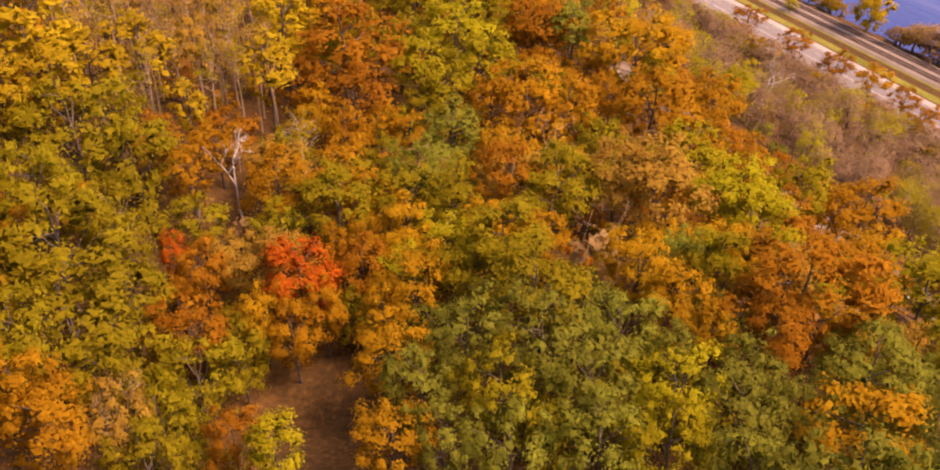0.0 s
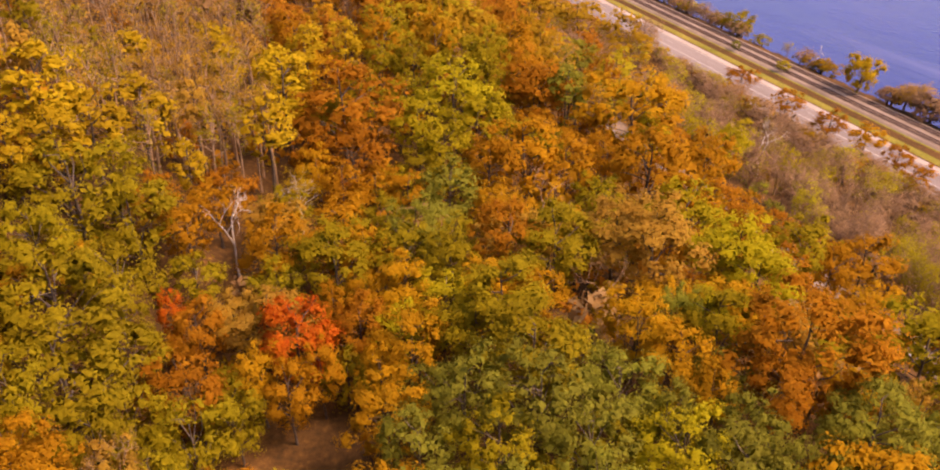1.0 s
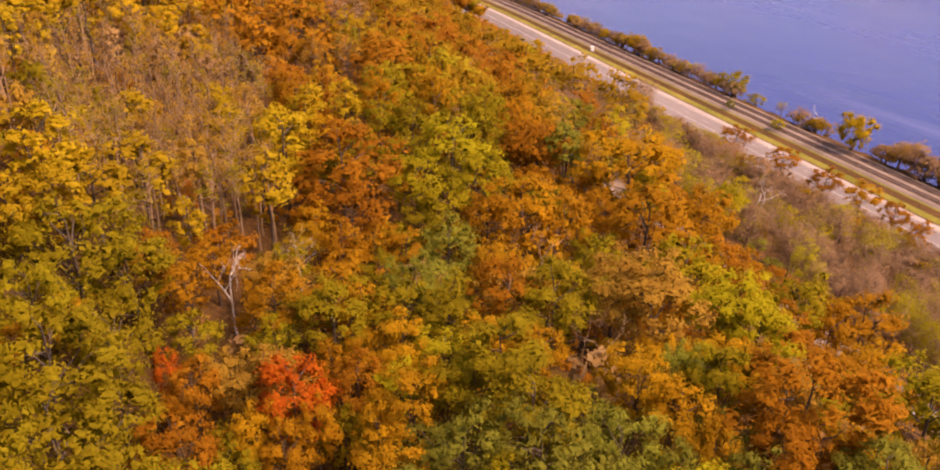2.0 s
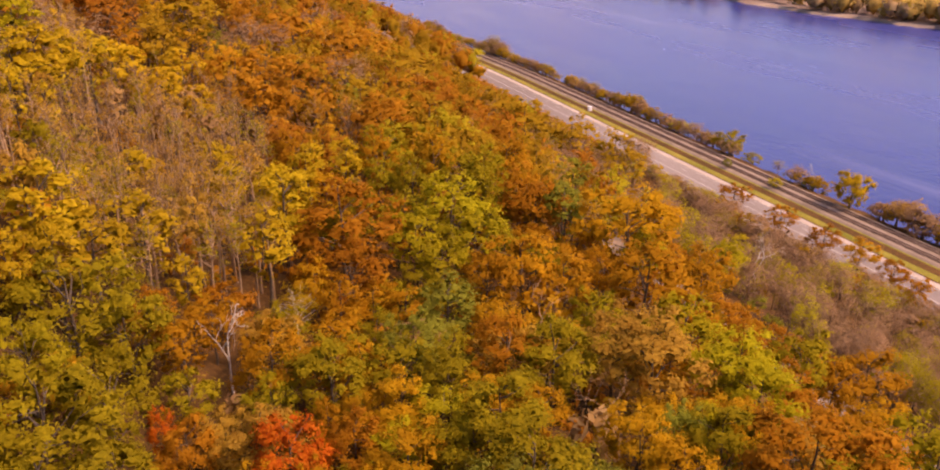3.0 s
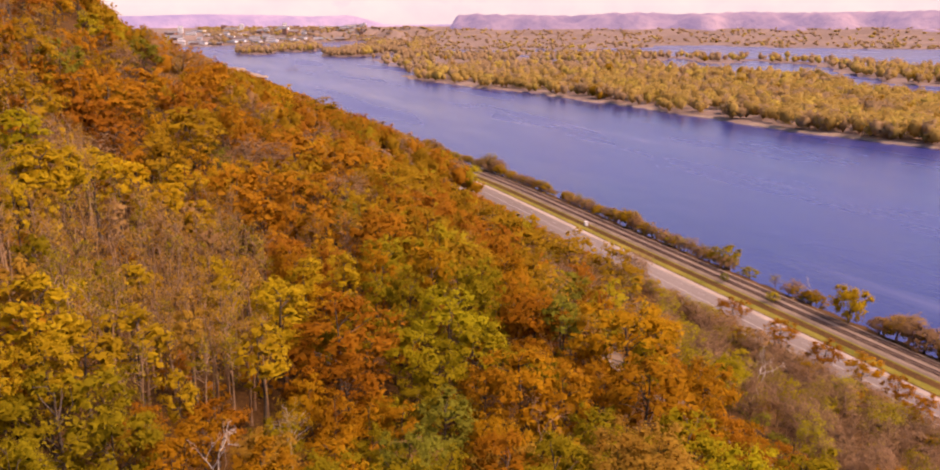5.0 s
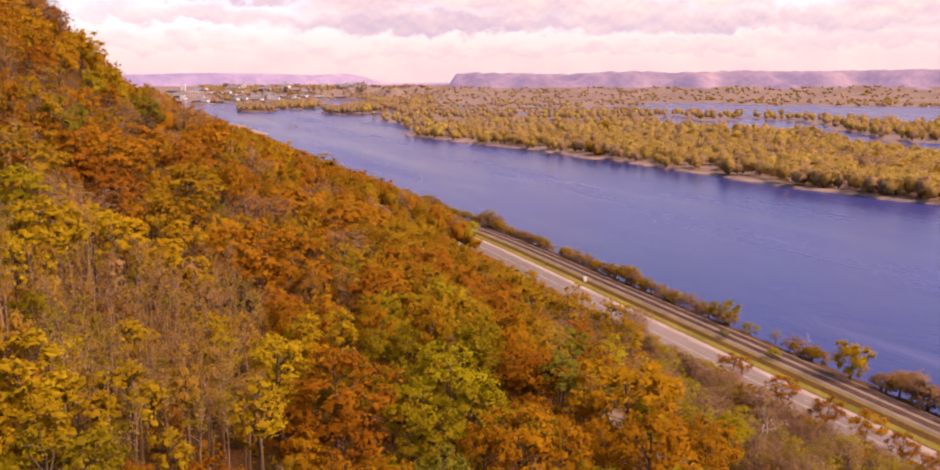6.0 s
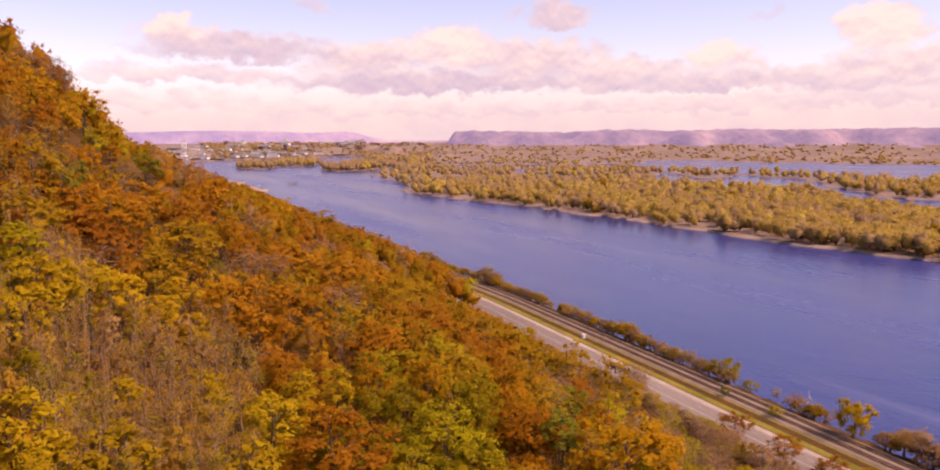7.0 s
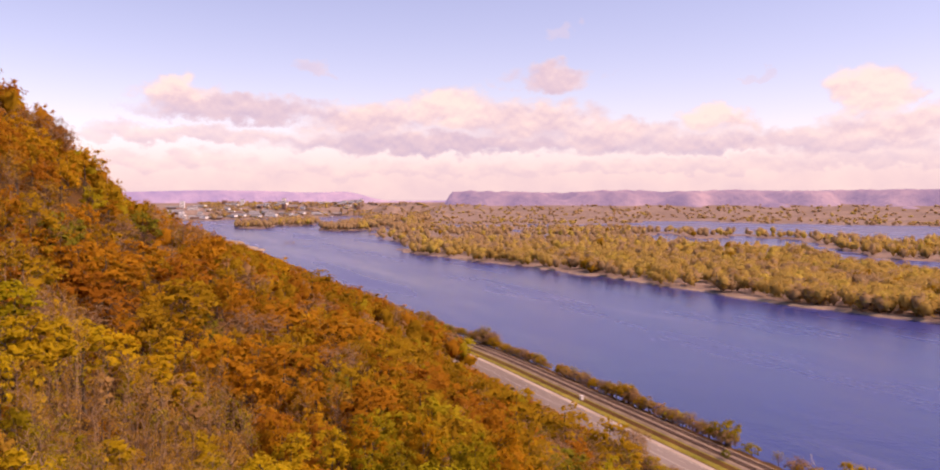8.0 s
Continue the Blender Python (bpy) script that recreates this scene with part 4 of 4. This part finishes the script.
# ---- the river bank ----
def build_bank():
    """Shrubs and small trees between the railway and the water."""
    r = np.random.RandomState(29)
    s = 70.0
    while s < 700:
        s += r.uniform(1.0, 2.4)
        n = r.uniform(190.5, 197)
        x, y = place(n + float(bend(s)), s)
        thick = float(waves(np.array(s), np.array(0.0), 70, 41))
        if thick < -0.75 and r.uniform() < 0.7 or abs(s - 181) < 11:
            continue
        h = r.uniform(3.2, 5.6) + max(0, thick) * r.uniform(1.0, 4.5)
        bare = r.uniform() < 0.35
        ob = tree("bank_shrub", "leafless purplish-brown shrub on the river bank" if bare else "olive-brown shrub on the river bank", "sparse" if bare else "bush",
                  ["brush", "olive", "amber", "brush", "olive"][r.randint(5)], x, y, h * (1.3 if bare else 1), h * r.uniform(1.1, 1.7), "fair", r.randint(3), TWIG if bare else None)
        tagged(ob, category="shrub", group="shrubs on the river bank")


build_bank()


def build_roadside():
    """Low rusty growth along the highway's inland edge, and snags on the sandy islet."""
    r = np.random.RandomState(37)
    s = 40.0
    while s < 420:
        s += r.uniform(1.2, 2.6)
        x, y = place(r.uniform(141, 149.8) + float(bend(s)), s)
        c = ["brush", "amber", "rust", "olive", "brush"][r.randint(5)]
        h = r.uniform(2.6, 5.2) if s < 235 else r.uniform(0.8, 1.6)
        ob = tree("roadside_bush", WORDS[c] + " bush beside the highway", "bush", c, x, y, h, h * r.uniform(1.2, 1.7), "fair" if s < 200 else "low", r.randint(3))
        tagged(ob, category="bush", group="bushes beside the highway")
    for k in range(6):
        y = 1690 + r.uniform(-8, 8)
        bare_tree("grey leafless snag on a sandy islet", (-0.222 + r.uniform(-0.007, 0.007)) * y, y, r.uniform(8, 15), r.uniform(8, 14), TWIG, 300 + k)


build_roadside()


def box(name, size, at, mat, parent, label=""):
    """A box standing on at, with slightly broken edges."""
    bm = bmesh.new()
    bmesh.ops.create_cube(bm, size=1)
    bmesh.ops.scale(bm, vec=size, verts=bm.verts)
    bmesh.ops.bevel(bm, geom=bm.edges[:], offset=min(size) * 0.06, segments=1, affect="EDGES")
    bmesh.ops.translate(bm, vec=(at[0], at[1], at[2] + size[2] / 2), verts=bm.verts)
    me = bpy.data.meshes.new(name)
    bm.to_mesh(me)
    bm.free()
    me.materials.append(mat)
    return part(name, me, parent, label)


def build_cabinet():
    """The white equipment cabinet beside the track."""
    n, s = 175.2, 312.0
    cab = new("signal_cabinet")
    cab.matrix_basis = pose(*place(n, s), 4.7, 0, 0, 21.5) @ Matrix.Diagonal((0.8, 0.8, 0.8, 1))
    box("plinth", (2.0, 1.8, 0.35), (0, 0, 0), SHOULDER, cab)
    box("body", (1.8, 1.6, 2.2), (0, 0, 0.35), WHITE, cab)
    box("roof", (2.0, 1.8, 0.14), (0, 0, 2.55), WHITE, cab)
    door = box("door", (0.8, 0.05, 1.8), (0, -0.82, 0.5), WHITE, cab)
    box("handle", (0.05, 0.06, 0.2), (0.3, -0.87, 1.3), STEEL, door)
    tagged(cab, "white metal signal cabinet beside the railway", "cabinet")


build_cabinet()


# ---- the town up the river ----
def house(x, y, w, d, h, wall, turn, pitched):
    ob = new("building")
    ob.matrix_basis = pose(x, y, float(height(x, y)) - 0.3, 0, 0, turn)
    box("wall", (w, d, h), (0, 0, 0), wall, ob)
    if pitched:
        v = [(-w / 2 - 1, -d / 2 - 1, h), (w / 2 + 1, -d / 2 - 1, h), (w / 2 + 1, d / 2 + 1, h), (-w / 2 - 1, d / 2 + 1, h), (-w / 2 - 1, 0, h + d * 0.3), (w / 2 + 1, 0, h + d * 0.3)]
        me = bpy.data.meshes.new("roof")
        me.from_pydata(v, [], [(0, 1, 5, 4), (2, 3, 4, 5), (0, 4, 3), (1, 2, 5), (3, 2, 1, 0)])
        me.materials.append(GREY)
        part("roof", me, ob)
    else:
        box("roof", (w + 1, d + 1, 1.0), (0, 0, h), GREY, ob)
    for k in range(max(1, int(h // 7))):
        box("window", (w * 0.8, 0.5, 1.8), (0, -d / 2, 2.5 + 7 * k), GLASS, ob)
    return tagged(ob, ("brick" if wall is BRICK else "white-walled") + " building in the town by the river", "building", "buildings of the town")


def build_town():
    r = np.random.RandomState(31)
    for k in range(96):
        u = r.uniform(-0.37, -0.125)
        bank = np.interp(u, [-0.40, -0.33, -0.27, -0.20, -0.13], [3350, 3500, 3750, 4100, 4550])
        y = min(bank + 60 + 650 * r.uniform() ** 2, 4780)
        tall = k % 13 == 0
        house(u * y, y, r.uniform(18, 30) if tall else r.uniform(22, 75), r.uniform(16, 30), r.uniform(24, 36) if tall else r.uniform(6, 12),
              BRICK if r.uniform() < 0.25 else WHITE, r.uniform(-20, 20), r.uniform() < 0.4 and not tall)


build_town()


# ---- far bluffs ----
def build_bluffs():
    hill = rough_surface("hazed_bluff_woods", (0.09, 0.065, 0.065), (0.27, 0.19, 0.14), 0.02, 0.004, 0.95, 0.9, 12.0)
    # bluish-purple emission stands in for the air's haze over the bluff
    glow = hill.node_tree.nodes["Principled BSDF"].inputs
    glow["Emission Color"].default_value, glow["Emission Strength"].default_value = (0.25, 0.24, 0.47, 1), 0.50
    # the hills further back glow more, as thicker haze
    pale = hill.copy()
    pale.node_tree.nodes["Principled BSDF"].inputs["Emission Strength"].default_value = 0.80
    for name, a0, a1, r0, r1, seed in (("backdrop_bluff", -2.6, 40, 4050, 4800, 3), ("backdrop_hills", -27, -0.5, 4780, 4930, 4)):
        az = np.radians(np.arange(a0, a1, 0.08))
        t = np.linspace(0, 1, 24)
        T, A = np.meshgrid(t, az, indexing="ij")
        R = r0 + (r1 - r0) * T
        x, y = R * np.sin(A), R * np.cos(A)
        if seed == 3:
            top = 132 + 5 * waves(x, y, 900, 8) + 4 * waves(x, y, 160, 6)
            foot = 0.28 + 0.16 * waves(x, y, 420, 7)
            z = 20 + (top - 20) * smooth(foot, foot + 0.45, T) * smooth(radians(-2.3), radians(-1.1), A)
        else:
            z = 60 + (77 + 6 * waves(x, y, 700, 12)) * smooth(0, 0.9, T) * (1 - 0.72 * smooth(radians(-9), radians(-5.5), A))
        z = np.where(T == 0, -2.0, z)
        v = np.stack([x, y, z], -1).reshape(-1, 3)
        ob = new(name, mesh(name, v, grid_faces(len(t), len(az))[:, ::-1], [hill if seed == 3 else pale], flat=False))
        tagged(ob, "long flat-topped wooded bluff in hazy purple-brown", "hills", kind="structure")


build_bluffs()


# ---- clouds ----
def build_clouds():
    """A far curtain of sky with cumulus, see-through between the clouds; its UV is bearing and elevation in degrees."""
    az, el = np.radians(np.arange(-75, 75.1, 2.5)), np.radians(np.arange(-0.6, 40.1, 1.5))
    E, A = np.meshgrid(el, az, indexing="ij")
    R = 4965
    v = np.stack([R * np.cos(E) * np.sin(A), R * np.cos(E) * np.cos(A), R * np.sin(E) + H], -1).reshape(-1, 3)
    f = grid_faces(len(el), len(az))
    me = mesh("backdrop_clouds", v, f, [], flat=False)
    uv = me.uv_layers.new(name="UVMap")
    ang = np.degrees(np.stack([A, E], -1).reshape(-1, 2))
    uv.data.foreach_set("uv", ang[f.ravel()].astype(np.float32).ravel())
    m = bpy.data.materials.new("clouds")
    m.use_nodes = True
    N, L = m.node_tree.nodes, m.node_tree.links
    N.remove(N["Principled BSDF"])
    src = N.new("ShaderNodeUVMap").outputs[0]

    def val(op, a, b=0.0, c=0.0):
        n = N.new("ShaderNodeMath")
        n.operation = op
        for k, q in enumerate((a, b, c)):
            if isinstance(q, (int, float)):
                n.inputs[k].default_value = q
            else:
                L.new(q, n.inputs[k])
        return n.outputs[0]

    sep = N.new("ShaderNodeSeparateXYZ")
    L.new(src, sep.inputs[0])
    a, e = sep.outputs[0], sep.outputs[1]

    def puff(scale, up, detail, ratio):
        mp, nz = N.new("ShaderNodeMapping"), N.new("ShaderNodeTexNoise")
        mp.inputs["Location"].default_value, mp.inputs["Scale"].default_value = (3.7, up, 0), (1.0, ratio, 1.0)
        nz.inputs["Scale"].default_value, nz.inputs["Detail"].default_value, nz.inputs["Roughness"].default_value = scale, detail, 0.55
        L.new(src, mp.inputs[0])
        L.new(mp.outputs[0], nz.inputs["Vector"])
        return nz.outputs["Fac"]

    big, higher, fluff = puff(0.30, 0.0, 7, 1.4), puff(0.30, 0.5, 5, 1.4), puff(0.85, 9.0, 7, 1.3)
    wa_ = val("ADD", a, val("ADD", val("MULTIPLY", val("SUBTRACT", big, 0.5), 7.0), val("MULTIPLY", val("SUBTRACT", fluff, 0.5), 2.6)))
    we_ = val("ADD", e, val("ADD", val("MULTIPLY", val("SUBTRACT", puff(0.30, 31.0, 6, 1.4), 0.5), 2.6), val("MULTIPLY", val("SUBTRACT", puff(0.85, 47.0, 7, 1.3), 0.5), 1.6)))

    def ease(v, lo, hi):
        n = N.new("ShaderNodeMapRange")
        n.interpolation_type = "SMOOTHSTEP"
        n.inputs["From Min"].default_value, n.inputs["From Max"].default_value = lo, hi
        L.new(v, n.inputs["Value"])
        return n.outputs[0]

    # a pale veil low over the horizon, then the clouds from the far ones to the near ones: bearing, height, half width, half height, density, brightness
    cover, tone = val("MULTIPLY", val("SUBTRACT", 1.0, ease(e, 0.6, 5.2)), 0.93), val("ADD", 0.56, val("MULTIPLY", val("SUBTRACT", big, 0.5), 0.6))
    for ca, ce, wa, we, k, glow in ((-22.0, 2.4, 9.0, 0.7, 0.6, 0.1), (-4.0, 1.9, 12.0, 0.6, 0.55, 0.05), (14.0, 2.1, 10.0, 0.6, 0.6, 0.0), (27.0, 2.4, 8.0, 0.8, 0.6, 0.0),
                                    (-18.0, 4.2, 8.0, 0.8, 0.8, 0.1), (23.0, 3.6, 10.0, 1.1, 0.9, 0.05), (12.0, 3.9, 5.0, 1.0, 0.85, 0.0), (-1.5, 5.9, 4.6, 1.7, 1.0, 0.3),
                                    (-7.5, 5.3, 4.0, 1.4, 1.0, 0.15), (4.5, 5.3, 4.5, 1.5, 1.0, 0.1), (-2.0, 3.7, 11.5, 1.1, 1.0, -0.15), (9.0, 4.3, 3.0, 1.0, 0.9, 0.1),
                                    (-19.5, 6.9, 3.0, 1.1, 1.0, 0.35), (-16.0, 5.9, 7.0, 1.0, 0.95, -0.1), (5.7, 8.1, 3.3, 1.15, 0.95, -0.05), (17.0, 5.2, 2.5, 1.2, 1.0, 0.4),
                                    (16.5, 3.2, 2.2, 0.6, 0.7, -0.3), (25.7, 6.5, 2.4, 1.7, 1.0, 0.4), (28.0, 4.6, 4.5, 1.1, 0.95, 0.1), (-10.3, 8.7, 1.7, 0.55, 0.5, -0.1),
                                    (6.9, 11.2, 1.1, 0.5, 0.3, -0.1), (18.9, 8.1, 0.9, 0.45, 0.35, -0.1), (45.0, 6.0, 12.0, 3.0, 0.9, 0.1), (-48.0, 8.0, 14.0, 4.0, 0.9, 0.1)):
        p, q = val("DIVIDE", val("SUBTRACT", wa_, ca), wa * 1.2), val("DIVIDE", val("SUBTRACT", we_, ce), we * 1.25)
        flat_base = val("MAXIMUM", q, val("MULTIPLY", q, -1.5))
        inside = val("SUBTRACT", 1.0, val("ADD", val("MULTIPLY", p, p), val("MULTIPLY", flat_base, flat_base)))
        alpha = val("MULTIPLY", ease(inside, 0.0, 0.85), k)
        shade = val("ADD", val("MULTIPLY_ADD", q, 0.26, 0.46 + glow), val("MULTIPLY", val("SUBTRACT", big, higher), 1.8))
        tone = val("ADD", val("MULTIPLY", tone, val("SUBTRACT", 1.0, alpha)), val("MULTIPLY", shade, alpha))
        cover = val("SUBTRACT", 1.0, val("MULTIPLY", val("SUBTRACT", 1.0, cover), val("SUBTRACT", 1.0, alpha)))
    col = ramp(N, L, tone, [(0.05, (0.56, 0.60, 0.80)), (0.48, (0.77, 0.79, 0.87)), (0.9, (1.04, 1.08, 0.98))])
    em, tr, mx = N.new("ShaderNodeEmission"), N.new("ShaderNodeBsdfTransparent"), N.new("ShaderNodeMixShader")
    L.new(col, em.inputs[0])
    em.inputs[1].default_value = 0.605
    L.new(val("MULTIPLY", cover, 0.96), mx.inputs[0])
    L.new(tr.outputs[0], mx.inputs[1])
    L.new(em.outputs[0], mx.inputs[2])
    L.new(mx.outputs[0], N["Material Output"].inputs["Surface"])
    me.materials.append(m)
    ob = new("backdrop_clouds", me)
    ob.visible_shadow = False
    tagged(ob, "bank of pinkish white cumulus clouds over the horizon", "sky", kind="structure")


build_clouds()
